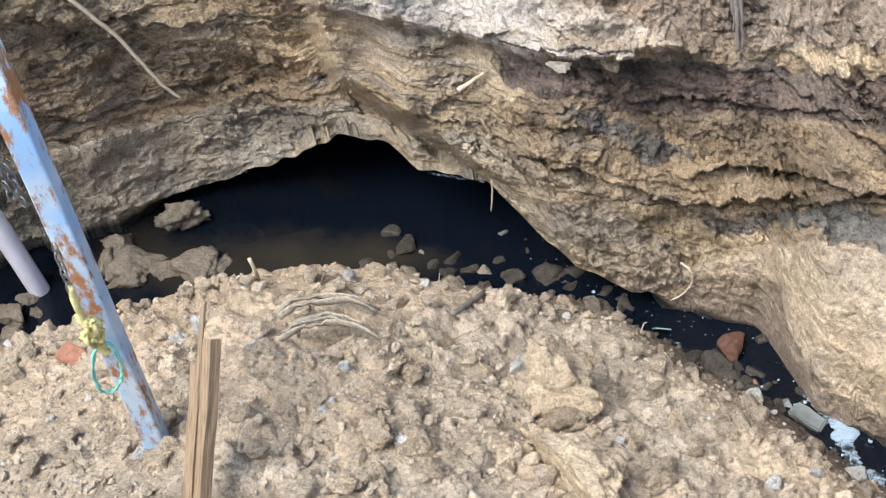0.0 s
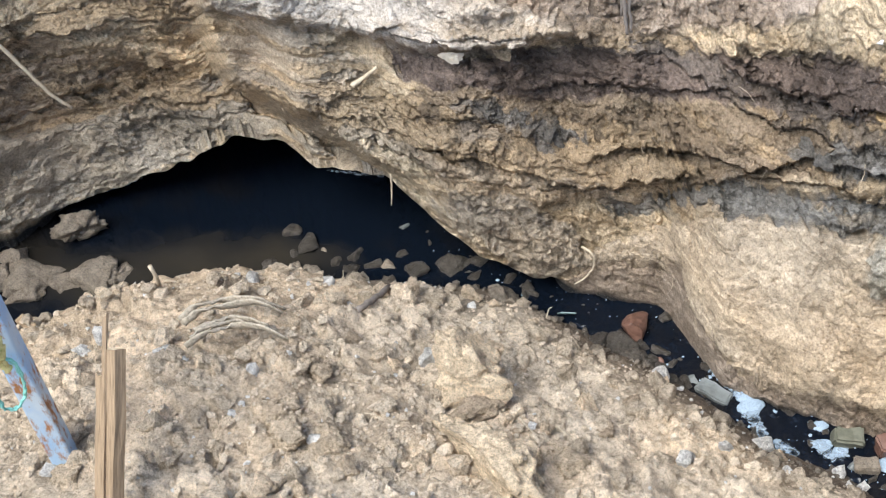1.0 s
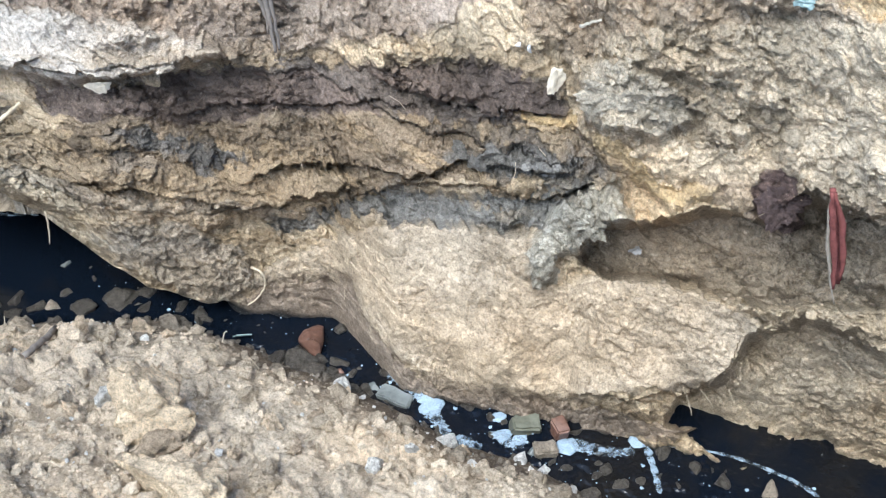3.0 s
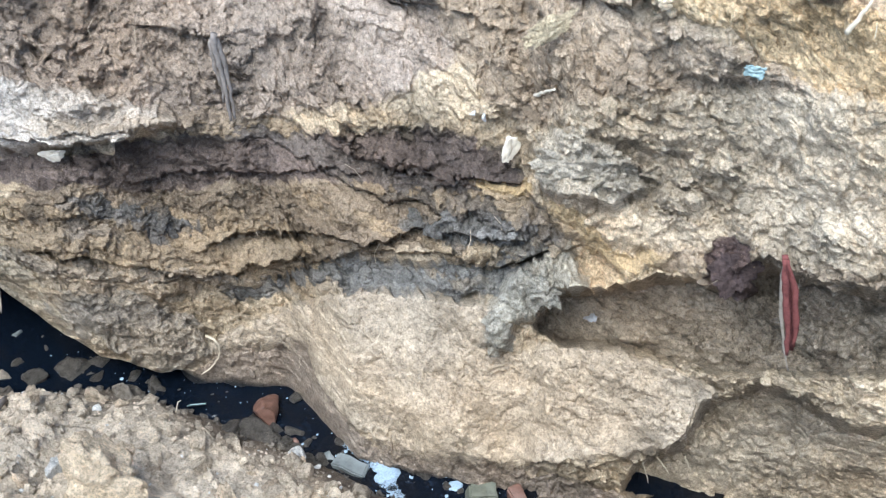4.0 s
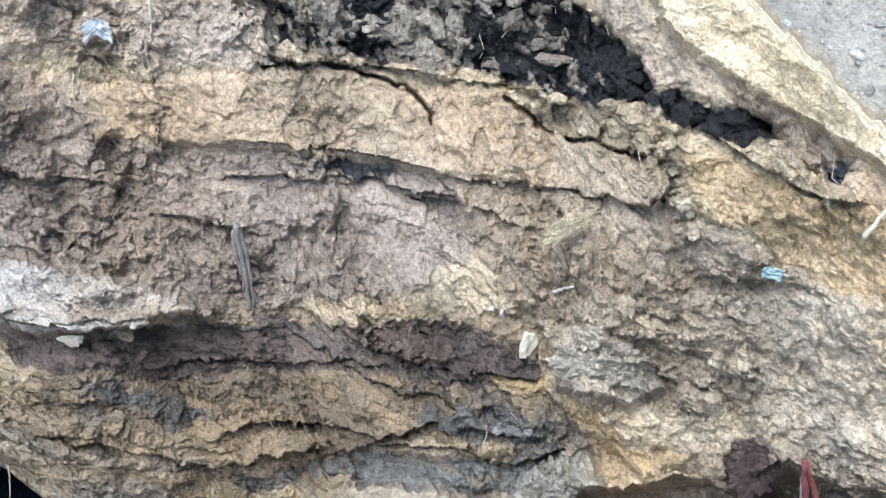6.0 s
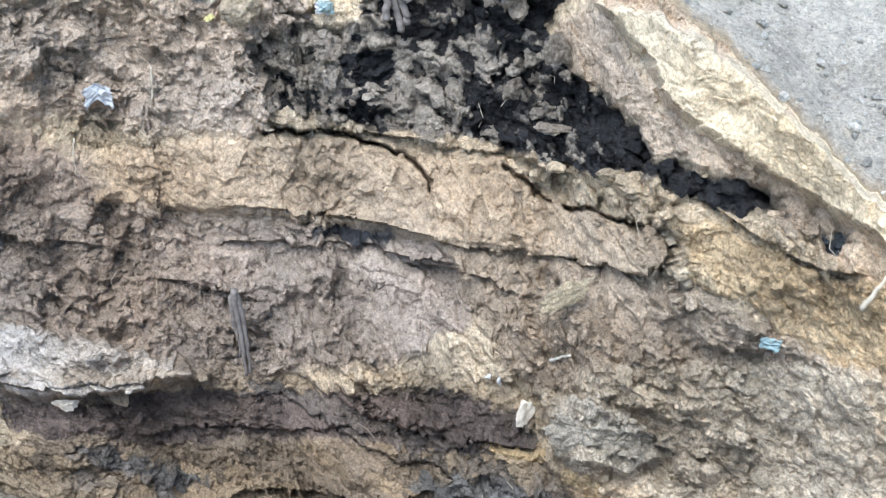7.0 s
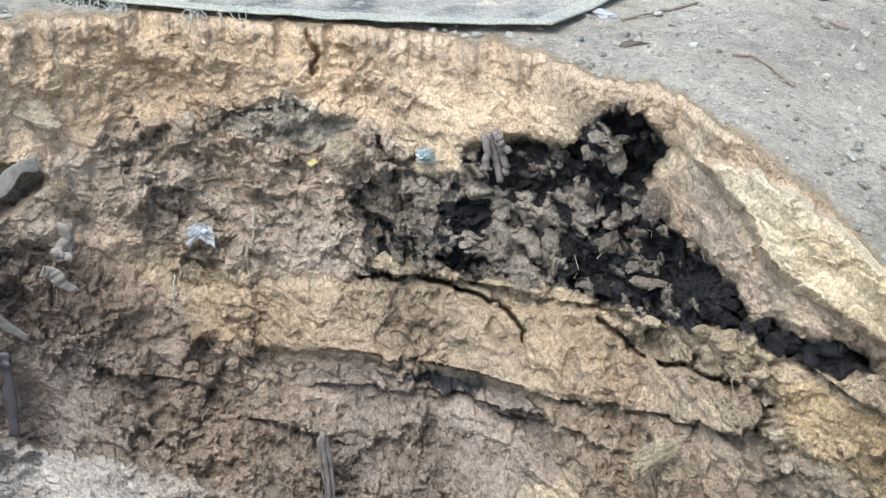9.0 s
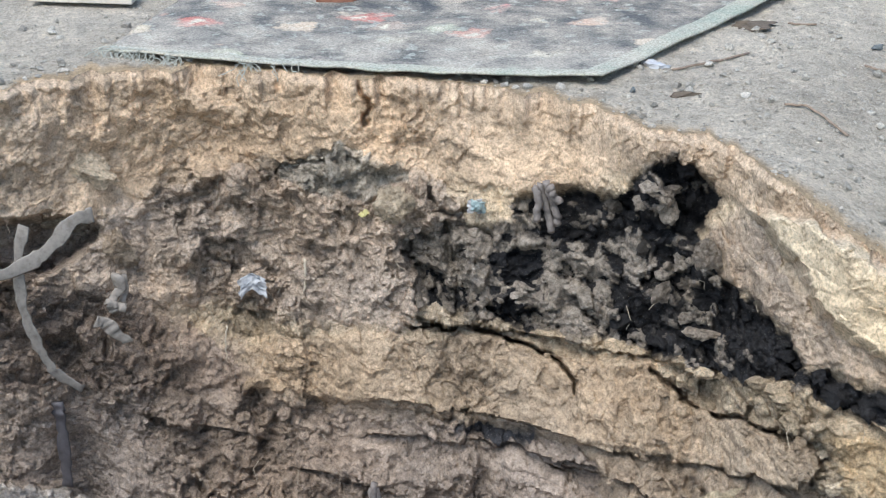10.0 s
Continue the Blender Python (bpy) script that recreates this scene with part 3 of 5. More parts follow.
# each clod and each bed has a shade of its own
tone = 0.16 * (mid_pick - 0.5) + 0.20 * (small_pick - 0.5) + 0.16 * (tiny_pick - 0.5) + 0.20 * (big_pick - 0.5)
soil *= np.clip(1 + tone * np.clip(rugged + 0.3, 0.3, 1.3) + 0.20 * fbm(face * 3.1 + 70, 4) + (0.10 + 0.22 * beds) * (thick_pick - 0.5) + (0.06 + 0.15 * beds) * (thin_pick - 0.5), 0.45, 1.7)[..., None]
thin_dark = (beds * ease(thick_pick + 0.5 * warp[..., 0], 0.72, 0.80) * 0.55)[..., None]
soil = soil * (1 - thin_dark) + np.array((0.15, 0.132, 0.115)) * thin_dark
thin_warm = (beds * (soil[..., 0] > 0.2) * ease(0.35 - thin_pick + 0.4 * warp[..., 1], 0.0, 0.08) * 0.6)[..., None]
soil = soil * (1 - thin_warm) + np.array((0.40, 0.295, 0.18)) * thin_warm
soil = soil * (1 + fbm(face * 1.7 + 90, 3)[..., None] * (0.10, 0.0, -0.14))
# ash and half-burnt soil among the char, more of it where the layer begins
burnt = inside(wa, we, BURNT, 0.15)
pale = 0.35 * small_pick + 0.30 * mid_pick + 0.35 * tiny_pick + 0.5 * fbm(face * 3.4 + 33, 3) - 0.028 * (bearing + 1.0)
ash = burnt * ease(pale, 0.47, 0.60)
soil = soil * (1 - ash[..., None]) + np.array((0.29, 0.245, 0.195)) * (1 + 1.5 * tone[..., None]) * ash[..., None]
soil = np.clip(soil.mean(-1, keepdims=True) * 0.04 + soil * 0.96, 0.012, 0.75)

# under the foot: the roof of the flooded hollow, or the bank going down into the water
hollow = ease(curve(bearing[0], GAP), 0.0, 0.08)
skirt, skirt_shade = [], []
for k in range(14, 0, -1):
    u = k / 14
    r = depth[0] + hollow * 2.6 * u + 0.01
    z = wall_at[0, :, 2]
    down = WATER - 0.5
    zc = z + hollow * 0.35 * np.sin(min(u, 0.8) / 0.8 * math.pi * 0.5) * (u < 0.82) + 0.05 * fbm(np.c_[bearing[0] * 0.3, np.full(COLS, u * 6), np.zeros(COLS)], 3) * hollow
    z_open = np.where(u < 0.82, zc, down)
    zz = hollow * z_open + (1 - hollow) * (z + (down - z) * u)
    b = np.radians(bearing[0])
    skirt.append(np.c_[r * np.sin(b), r * np.cos(b), zz])
    # near-black all over: the hollow's deep shade put into the colour
    skirt_shade.append(np.full((COLS, 3), 0.035))
# over the rim: a lip that runs back under the ground sheet
verts = np.concatenate([np.array(skirt), wall_at], 0)
wall_soil = np.concatenate([np.array(skirt_shade), soil], 0)
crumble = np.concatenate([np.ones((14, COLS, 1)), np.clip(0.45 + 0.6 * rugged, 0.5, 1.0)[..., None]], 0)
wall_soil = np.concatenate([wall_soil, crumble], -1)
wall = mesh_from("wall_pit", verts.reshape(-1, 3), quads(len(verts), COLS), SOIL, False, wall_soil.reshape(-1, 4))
tagged(wall, "cut face of layered brown, tan and burnt soil in a pit", "soil wall", kind="structure")


def wall_spot(a, e, out=0.0):
    """The place on the wall at a bearing and dip, out metres before its face."""
    j = min(int(np.searchsorted(turns, a)), COLS - 1)
    i = int(round((e - foot[j]) / (top[j] - foot[j]) * (ROWS_UP - 1)))
    i = min(max(i, 0), ROWS_UP - 1)
    return Vector(spots(np.array(a), np.array(e), np.array(depth[i, j] - out)))


# ---- ground above the pit: one sheet from the rim to the horizon ----
bands = np.concatenate([[0.0, 0.004, 0.012, 0.025], np.linspace(0.04, 2.6, 200), np.geomspace(2.8, 600, 30)])
gb = np.radians(bearing[0, ::2])
rim_r = depth[-1, ::2]
gr = rim_r[None, :] + bands[:, None]
gpos = np.stack([gr * np.sin(gb), gr * np.cos(gb), np.zeros(gr.shape)], -1)
near = ease(bands, 0.0, 0.06)[:, None] * np.exp(-bands / 40)[:, None]
gpos[..., 2] = near * (0.02 * fbm(gpos * 2.5, 4) + 0.008 * fbm(gpos * 22, 4)) + (wall_at[-1, ::2, 2] - rim_z[::2])[None, :] * (1 - ease(bands, 0, 0.05)[:, None]) + rim_z[::2][None, :] * np.exp(-bands / 1.3)[:, None]
gsoil = np.empty(gpos.shape)
gsoil[:] = (0.49, 0.43, 0.34)
gsoil *= np.clip(1 + 0.35 * fbm(gpos * 1.4 + 3, 4) + 0.3 * fbm(gpos * 14 + 3, 3), 0.6, 1.3)[..., None]
edge_soil = (1 - ease(bands, 0.02, 0.10))[:, None, None]
gsoil = gsoil * (1 - edge_soil) + np.array((0.46, 0.34, 0.21)) * edge_soil
ground = mesh_from("ground", gpos.reshape(-1, 3), quads(*gpos.shape[:2])[:, ::-1], MOUND, True, gsoil.reshape(-1, 3))
tagged(ground, "dusty pale dry ground with small grit above the pit", "ground", kind="structure")

# ---- the heap of dug soil before the water, and the bank behind the eye ----
BANK = [(-180, 4.2), (-62, 4.10), (-50, 4.06), (-46, 4.03), (-40, 3.98), (-37, 3.94), (-33.4, 3.90), (-29.3, 3.75), (-24, 3.62), (-21.5, 3.56), (-17.3, 3.47), (-15.7, 3.36), (-11.7, 3.17), (-6.5, 2.965), (-1.6, 2.775), (3.1, 2.70), (12, 2.45), (24, 2.2), (40, 2.0), (180, 2.0)]


def heap_height(x, y):
    b, r = np.degrees(np.arctan2(x, y)), np.hypot(x, y)
    d = curve(b, BANK) - r
    left = ease(-b, 18, 34)
    rise = (0.34 + 0.10 * left) * (1 - np.exp(-np.maximum(d, 0) / (0.55 - 0.22 * left))) + 0.16 * np.maximum(d, 0)
    h = WATER + np.where(d > 0, rise, 0.7 * d)
    close = ease(1.5 - r, 0.0, 0.9)
    return np.maximum(h, WATER - 0.5) * (1 - close) + -0.4 * close


nx, ny = 620, 470
xs, ys = np.linspace(-4.6, 1.9, nx), np.linspace(0.5, 4.5, ny)
X, Y = np.meshgrid(xs, ys)
Z = heap_height(X, Y)
P2 = np.stack([X, Y, Z], -1)
dry = ease(Z, WATER + 0.02, WATER + 0.22)
hw = np.stack([fbm(P2 * 5 + 3, 3), fbm(P2 * 5 + 71, 3)], -1)
bumps, htone = np.zeros(X.shape), np.zeros(X.shape)
for scale, size, seed in ((5, 0.050, 5), (10, 0.042, 6), (21, 0.026, 7), (44, 0.012, 8)):
    high, gap, pick, _, _ = shards((X + 0.07 * hw[..., 0]) * scale, (Y + 0.07 * hw[..., 1]) * scale, seed, 0.1)
    proud = ease(pick, 0.30, 0.75) * ease(gap, 0.0, 0.25)
    bumps += size * (0.75 * proud + 0.55 * high)
    htone += (pick - 0.5) * 0.16
packed = ease(fbm(P2 * 1.7 + 27, 3), -0.35, 0.35)
bumps = (bumps - 0.042) * (0.25 + 0.55 * packed)
Z = Z + (0.25 + 0.75 * dry) * (0.07 * fbm(P2 * 1.8, 4) + 0.03 * fbm(P2 * 7, 4) + bumps) + 0.006 * fbm(P2 * 38, 3)
hsoil = np.empty(P2.shape)
hsoil[:] = (0.51, 0.402, 0.288)
chalky = ease(fbm(P2 * 1.3 + 90, 3) + 0.25 * (X + 1.2), -0.25, 0.35)[..., None] * 0.6
hsoil = hsoil * (1 - chalky) + np.array((0.52, 0.455, 0.37)) * chalky
hsoil *= np.clip(1 + 0.4 * fbm(P2 * 1.5 + 11, 4) + 0.2 * fbm(P2 * 12 + 4, 3) + htone, 0.5, 1.4)[..., None]
wet = (1 - ease(Z + 0.06 * fbm(P2 * 3, 3), WATER + 0.02, WATER + 0.20))[..., None]
hsoil = hsoil * (1 - wet) + np.array((0.13, 0.10, 0.075)) * wet
heap = mesh_from("ground_heap", np.stack([X, Y, Z], -1).reshape(-1, 3), quads(ny, nx), MOUND, True, hsoil.reshape(-1, 3))
tagged(heap, "heap of loose dug tan soil with clods beside the water", "soil heap", kind="structure")


def heap_z(x, y):
    j = int(round((x + 4.6) / 6.5 * (nx - 1)))
    i = int(round((y - 0.5) / 4.0 * (ny - 1)))
    return float(Z[min(max(i, 0), ny - 1), min(max(j, 0), nx - 1)])


# the bank on which the eye stands, and the far ground behind it
bx, bk = np.meshgrid(np.linspace(-1, 1, 121), np.arange(50))
bx = 400 * np.sign(bx) * np.abs(bx) ** 4 - 1.3
bys = np.concatenate([[0.55, 0.53, 0.5, 0.45], 0.4 - np.geomspace(0.05, 600, 46)])
bzs = np.concatenate([[-3.2, -1.8, -0.8, -0.5], np.full(46, -0.45)])
bpos = np.stack([bx, bys[bk], bzs[bk]], -1)
bsoil = np.full((bx.size, 3), 1.0) * (0.44, 0.36, 0.27)
behind = mesh_from("ground_bank", bpos.reshape(-1, 3), quads(50, 121)[:, ::-1], MOUND, True, bsoil)
tagged(behind, "bare dry soil bank at the pit edge", "ground", kind="structure")

# ---- water ----
wx, wy = np.meshgrid(np.linspace(-8, 4, 240), np.linspace(1.2, 8, 160))
wz = np.full(wx.shape, WATER) + 0.004 * fbm(np.stack([wx * 9, wy * 9, wx * 0], -1), 3)
water = mesh_from("water", np.stack([wx, wy, wz], -1).reshape(-1, 3), quads(160, 240), WATERM, True)
tagged(water, "still black foul water and a narrow stream", "water", kind="structure")


# ---- placing ----
def heap_spot(a, e):
    """Where the line at a bearing and dip meets the heap."""
    b, d = radians(a), radians(e)
    r = 1.0
    while r < 5 and EYE + r * math.tan(d) > max(heap_z(r * math.sin(b), r * math.cos(b)), WATER - 0.2):
        r += 0.004
    return Vector((r * math.sin(b), r * math.cos(b), EYE + r * math.tan(d)))


def tube(name, points, radii, mat, parent=None, label="", sides=8, flat=1.0, side=None):
    """A bent, tapered rod through points; flat under 1 makes a strap."""
    bm = bmesh.new()
    pts = [Vector(p) for p in points]
    rings = []
    for k, p in enumerate(pts):
        way = (pts[min(k + 1, len(pts) - 1)] - pts[max(k - 1, 0)]).normalized()
        u = (side or Vector((0.31, 0.9, 0.2))).cross(way).normalized()
        v = way.cross(u)
        r = radii[k] if isinstance(radii, (list, tuple)) else radii
        rings.append([bm.verts.new(p + r * (math.cos(t) * u + flat * math.sin(t) * v)) for t in (2 * math.pi * q / sides for q in range(sides))])
    for r0, r1 in zip(rings, rings[1:]):
        for q in range(sides):
            bm.faces.new((r0[q], r0[(q + 1) % sides], r1[(q + 1) % sides], r1[q]))
    bm.faces.new(rings[0][::-1])
    bm.faces.new(rings[-1])
    return part(name, bm, mat, parent, label, True)


def spline(points, n=6, jitter=0.0, seed=1):
    """Points along a smooth line through the given ones."""
    r = random.Random(seed)
    pts = [Vector(p) for p in points]
    ext = [2 * pts[0] - pts[1]] + pts + [2 * pts[-1] - pts[-2]]
    out = []
    for k in range(1, len(ext) - 2):
        p0, p1, p2, p3 = ext[k - 1:k + 3]
        for q in range(n):
            t = q / n
            v = 0.5 * ((2 * p1) + (p2 - p0) * t + (2 * p0 - 5 * p1 + 4 * p2 - p3) * t * t + (3 * p1 - p0 - 3 * p2 + p3) * t ** 3)
            out.append(v + jitter * Vector((r.uniform(-1, 1), r.uniform(-1, 1), r.uniform(-1, 1))))
    return out + [pts[-1]]


def ball(detail):
    bm = bmesh.new()
    bmesh.ops.create_icosphere(bm, subdivisions=detail, radius=1)
    v = np.array([x.co[:] for x in bm.verts])
    f = np.array([[q.index for q in x.verts] for x in bm.faces])
    bm.free()
    return v, f


def rock_shape(seed, detail, rough=0.12):
    """A broken lump: a ball cut by chance planes, with a crumbly face."""
    r = np.random.default_rng(seed)
    v, f = ball(detail)
    v = v.copy()
    for _ in range(9):
        n = r.normal(size=3)
        n /= np.linalg.norm(n)
        d = r.uniform(0.35, 0.8)
        over = np.maximum(v @ n - d, 0)
        v -= over[:, None] * n
    v *= 1 + rough * fbm(v * 1.6 + seed * 3.1, 3)[:, None] + 0.5 * rough * fbm(v * 4.5 + seed, 3)[:, None]
    v *= r.uniform(0.75, 1.15, 3)
    return v / np.abs(v).max(), f


TINY = [rock_shape(20 + k, 1, 0.3) for k in range(10)]
SMALL = [rock_shape(k, 2, 0.5) for k in range(14)]
MEDIUM = [rock_shape(40 + k, 3, 0.6) for k in range(10)]


def spin(r):
    q = r.normal(size=4)
    w, x, y, z = q / np.linalg.norm(q)
    return np.array([[1 - 2 * (y * y + z * z), 2 * (x * y - z * w), 2 * (x * z + y * w)], [2 * (x * y + z * w), 1 - 2 * (x * x + z * z), 2 * (y * z - x * w)], [2 * (x * z - y * w), 2 * (y * z + x * w), 1 - 2 * (x * x + y * y)]])


def scatter(name, places, mat, shapes, label, seed=3, smooth=False):
    """Many lumps in one mesh: places of (spot, size, squash, colour)."""
    r = np.random.default_rng(seed)
    vs, fs, cs, n = [], [], [], 0
    for spot, size, squash, colour in places:
        v, f = shapes[r.integers(len(shapes))]
        w = (v @ spin(r)) * size * np.array((1, 1, squash)) + np.array(spot)
        vs.append(w)
        fs.append(f + n)
        cs.append(np.tile(colour, (len(w), 1)))
        n += len(w)
    ob = mesh_from(name, np.concatenate(vs), np.concatenate(fs), mat, smooth, np.concatenate(cs))
    return tagged(ob, label, "soil", kind="stuff")


def boulder(name, spot, size, mat, label, seed, squash=0.7, detail=4, group="", category="rock", sink=0.25, rough=0.2, turn=0.0, smooth=True):
    v, f = rock_shape(seed, detail, rough)
    v = v * np.array(size if isinstance(size, tuple) else (size, size, size * squash))
    bm = bmesh.new()
    q = [bm.verts.new(p) for p in v]
    for t in f:
        bm.faces.new([q[k] for k in t])
    ob = part(name, bm, mat, smooth=smooth)
    ob.matrix_world = pose(spot[0], spot[1], spot[2] - v[:, 2].min() * (1 - sink) * 0.6, 0, 0, turn)
    return tagged(ob, label, category, group)


def lumps_on(parent, places, shapes, seed):
    """Single clods, each an object of its own on a few shared meshes."""
    r = np.random.default_rng(seed)
    shared = []
    for v, f in shapes:
        me = bpy.data.meshes.new("clod")
        me.from_pydata(v.tolist(), [], f.tolist())
        me.materials.append(LOOSE)
        shared.append(me)
    for spot, size, squash, colour in places:
        ob = new("clod", shared[r.integers(len(shared))])
        ob.parent = parent
        ob.color = (*[float(c) for c in colour], 1)
        ob.matrix_world = Matrix.Translation(Vector([float(q) for q in spot])) @ Matrix.Diagonal((1, 1, squash, 1)) @ Matrix(spin(r).tolist()).to_4x4() @ Matrix.Scale(float(size), 4)


# ---- loose soil on the heap ----
rr = np.random.default_rng(21)
crumb_places, clod_places = [], []
for _ in range(24000):
    a, r = rr.uniform(-60, 16), rr.uniform(1.75, 4.2)
    x, y = r * math.sin(radians(a)), r * math.cos(radians(a))
    z = heap_z(x, y)
    if z < WATER - 0.01:
        continue
    size = min(0.0046 * (1 / max(rr.random(), 0.008)) ** 0.56, 0.048)
    crowd = perlin(np.array([x * 1.6, y * 1.6, 3.3]))
    if rr.random() > 0.7 + 0.9 * crowd:
        continue
    k = rr.uniform(0.8, 1.2)
    wet_k = float(ease(np.array(z), WATER + 0.0, WATER + 0.15))
    c = np.array((0.53, 0.44, 0.335)) * k * wet_k + np.array((0.11, 0.095, 0.08)) * k * (1 - wet_k)
    if rr.random() < 0.04:
        c = np.array((0.58, 0.56, 0.53))
    (clod_places if size > 0.014 else crumb_places).append(((x, y, z + size * 0.15), size, 0.8, c))
scatter("loose_soil", crumb_places, MOUND, TINY, "loose tan crumbs of soil strewn over the heap")
clod_places.sort(key=lambda q: -q[1])
lumps_on(heap, clod_places[:290], SMALL, 14)
scatter("loose_clods", clod_places[290:], MOUND, SMALL, "small broken clods of tan soil on the heap", 4)
CLODS = [
    [(-36.98, -50.13), (-32.64, -50.74), (-30.06, -51.27), (-30.48, -47.95), (-29.43, -48.46), (-20.67, -51.24), (-27.20, -47.50), (-15.10, -53.80), (-35.28, -52.01), (-33.08, -52.64)],
    [(-23.11, -46.00), (-19.91, -46.73), (-20.53, -45.42), (-24.18, -44.85), (-18.63, -47.16), (-35.51, -47.01), (-42.12, -45.50), (-38.83, -49.12), (-32.96, -49.75), (-26.74, -51.94)],
    [(-44.14, -47.21), (-45.49, -48.50), (-40.13, -49.52), (-41.09, -49.27), (-13.51, -51.60), (-8.61, -50.85), (-10.49, -51.68), (-16.39, -48.17), (-21.29, -46.05), (-12.28, -52.71)],
    [(-29.69, -48.40), (-25.94, -48.39), (-1.31, -53.59), (-3.32, -51.79), (-13.79, -51.63), (-18.86, -51.90), (-16.44, -52.46), (-31.92, -49.32), (-10.02, -52.18), (-11.97, -50.89)],
    [(-35.91, -49.06), (-29.57, -52.49), (-17.64, -50.16), (-25.15, -48.90), (-18.88, -48.97), (-20.86, -48.38), (-32.93, -47.06), (-41.14, -44.93), (-29.68, -49.71), (-24.80, -53.05)],
]
SIZES = [0.055, 0.075, 0.09, 0.05, 0.045, 0.12, 0.05, 0.06, 0.055, 0.05,
         0.045, 0.05, 0.05, 0.045, 0.04, 0.035, 0.05, 0.04, 0.035, 0.05,
         0.055, 0.06, 0.035, 0.035, 0.04, 0.04, 0.045, 0.035, 0.035, 0.045,
         0.05, 0.04, 0.035, 0.03, 0.035, 0.035, 0.04, 0.05, 0.03, 0.03,
         0.035, 0.05, 0.04, 0.04, 0.035, 0.03, 0.03, 0.035, 0.04, 0.05]
n_clod = 0
for row in CLODS:
    for a, e in row:
        size = SIZES[n_clod]
        boulder("clod", heap_spot(a, e), (size * rr.uniform(0.9, 1.2), size * rr.uniform(0.8, 1.0), size * rr.uniform(0.6, 0.9)), CLOD, "crumbly tan clod of dry soil on the heap", 100 + n_clod, group="clods on the heap", category="clod", turn=rr.uniform(0, 360), rough=0.55)
        n_clod += 1
# the great pale slabs of packed soil
PALE = earth("packed_pale_soil", (0.66, 0.53, 0.375), relief=0.008)
boulder("soil_block", heap_spot(-20.92, -50.66), (0.24, 0.20, 0.14), PALE, "large pale block of packed sandy soil on the heap", 301, group="soil blocks", category="soil block", turn=25, rough=0.5, detail=5, sink=-0.25)
boulder("soil_block", heap_spot(-20.74, -53.60), (0.26, 0.15, 0.13), PALE, "large pale block of packed sandy soil on the heap", 302, group="soil blocks", category="soil block", turn=-30, rough=0.5, detail=5, sink=-0.25)

# ---- lumps in the wall ----
places, crumbs = [], []
for _ in range(26000):
    a, e = rr.uniform(-50, 25), rr.uniform(-51, -17)
    j = min(int(np.searchsorted(turns, a)), COLS - 1)
    if not foot[j] + 0.6 < e < top[j] - 0.4:
        continue
    i = min(max(int((e - foot[j]) / (top[j] - foot[j]) * (ROWS_UP - 1)), 0), ROWS_UP - 1)
    rug = rugged[i, j]
    if rr.random() > 0.65 * rug:
        continue
    size = min(0.0052 * (1 / max(rr.random(), 0.012)) ** 0.52, 0.040) * min(rug, 1.2)
    (places if size > 0.013 else crumbs).append((wall_at[i, j], size, rr.uniform(0.5, 0.9), soil[i, j] * rr.uniform(0.9, 1.18)))
places.sort(key=lambda q: -q[1])
lumps_on(wall, places[:290], MEDIUM, 15)
scatter("wall_clods", places[290:], SOIL, SMALL, "flakes and lumps of soil and ash stuck in the cut face", 5)
scatter("wall_crumbs", crumbs, SOIL, TINY, "crumbs of dry soil clinging to the cut face", 6)

# ---- posts and stake ----
CHAIN = plain("chain_steel", (0.30, 0.29, 0.28), 0.45, 80, 0.5, 0.0005, 0.5, 0.8)
ROPE = plain("yellow_rope", (0.62, 0.55, 0.25), 0.9, 200, 0.5, 0.003, 0.2)
CORD = plain("teal_cord", (0.22, 0.50, 0.43), 0.7, 200, 0.4, 0.001, 0.3)


def square_tube(name, width, length, mat, wall=0.006):
    bm = bmesh.new()
    w, r = width / 2, 0.006
    ring = []
    for sx, sy, a0 in ((1, 1, 0), (-1, 1, 90), (-1, -1, 180), (1, -1, 270)):
        for k in (0, 30, 60, 90):
            t = radians(a0 + k)
            ring.append((sx * (w - r) + r * math.cos(t), sy * (w - r) + r * math.sin(t)))
    rows = []
    for z in np.linspace(0, length, 12):
        rows.append([bm.verts.new((x, y, z)) for x, y in ring])
    for q0, q1 in zip(rows, rows[1:]):
        for k in range(len(ring)):
            bm.faces.new((q0[k], q0[(k + 1) % len(ring)], q1[(k + 1) % len(ring)], q1[k]))
    bm.faces.new(rows[0][::-1])
    bm.faces.new(rows[-1])
    return part(name, bm, mat)


foot_at = heap_spot(-45.20, -47.80)
post = new("steel_post")
post.matrix_world = pose(foot_at.x, foot_at.y, foot_at.z - 0.25, 0, 0, 0)
tagged(post, "upright blue-painted square steel post, rusty, set in soil", "post")
shaft = square_tube("shaft", 0.064, 3.6, BLUE)
shaft.parent = post
shaft.matrix_local = pose(0, 0, 0, 0, 0, 20)


def chain(name, points, label):
    """Links hung one in the next along a line."""
    thing = new(name)
    tagged(thing, label, "chain")
    pts = spline(points, 5)
    run, last, k = 0.0, Vector(pts[0]), 0
    links = [(pts[0], (pts[1] - pts[0]).normalized())]
    for p0, p1 in zip(pts, pts[1:]):
        while (p1 - last).length > 0.026:
            last = last + (p1 - last).normalized() * 0.026
            links.append((last.copy(), (p1 - p0).normalized()))
    for k, (p, way) in enumerate(links):
        u = way.cross(Vector((0.2, 1, 0.1))).normalized()
        v = way.cross(u)
        if k % 2:
            u = v
        loop = [p + way * 0.018 * math.cos(t) * 1.0 + u * 0.009 * math.sin(t) for t in (2 * math.pi * q / 12 for q in range(13))]
        tube("link", loop, 0.0028, CHAIN, thing, sides=5)
    return thing


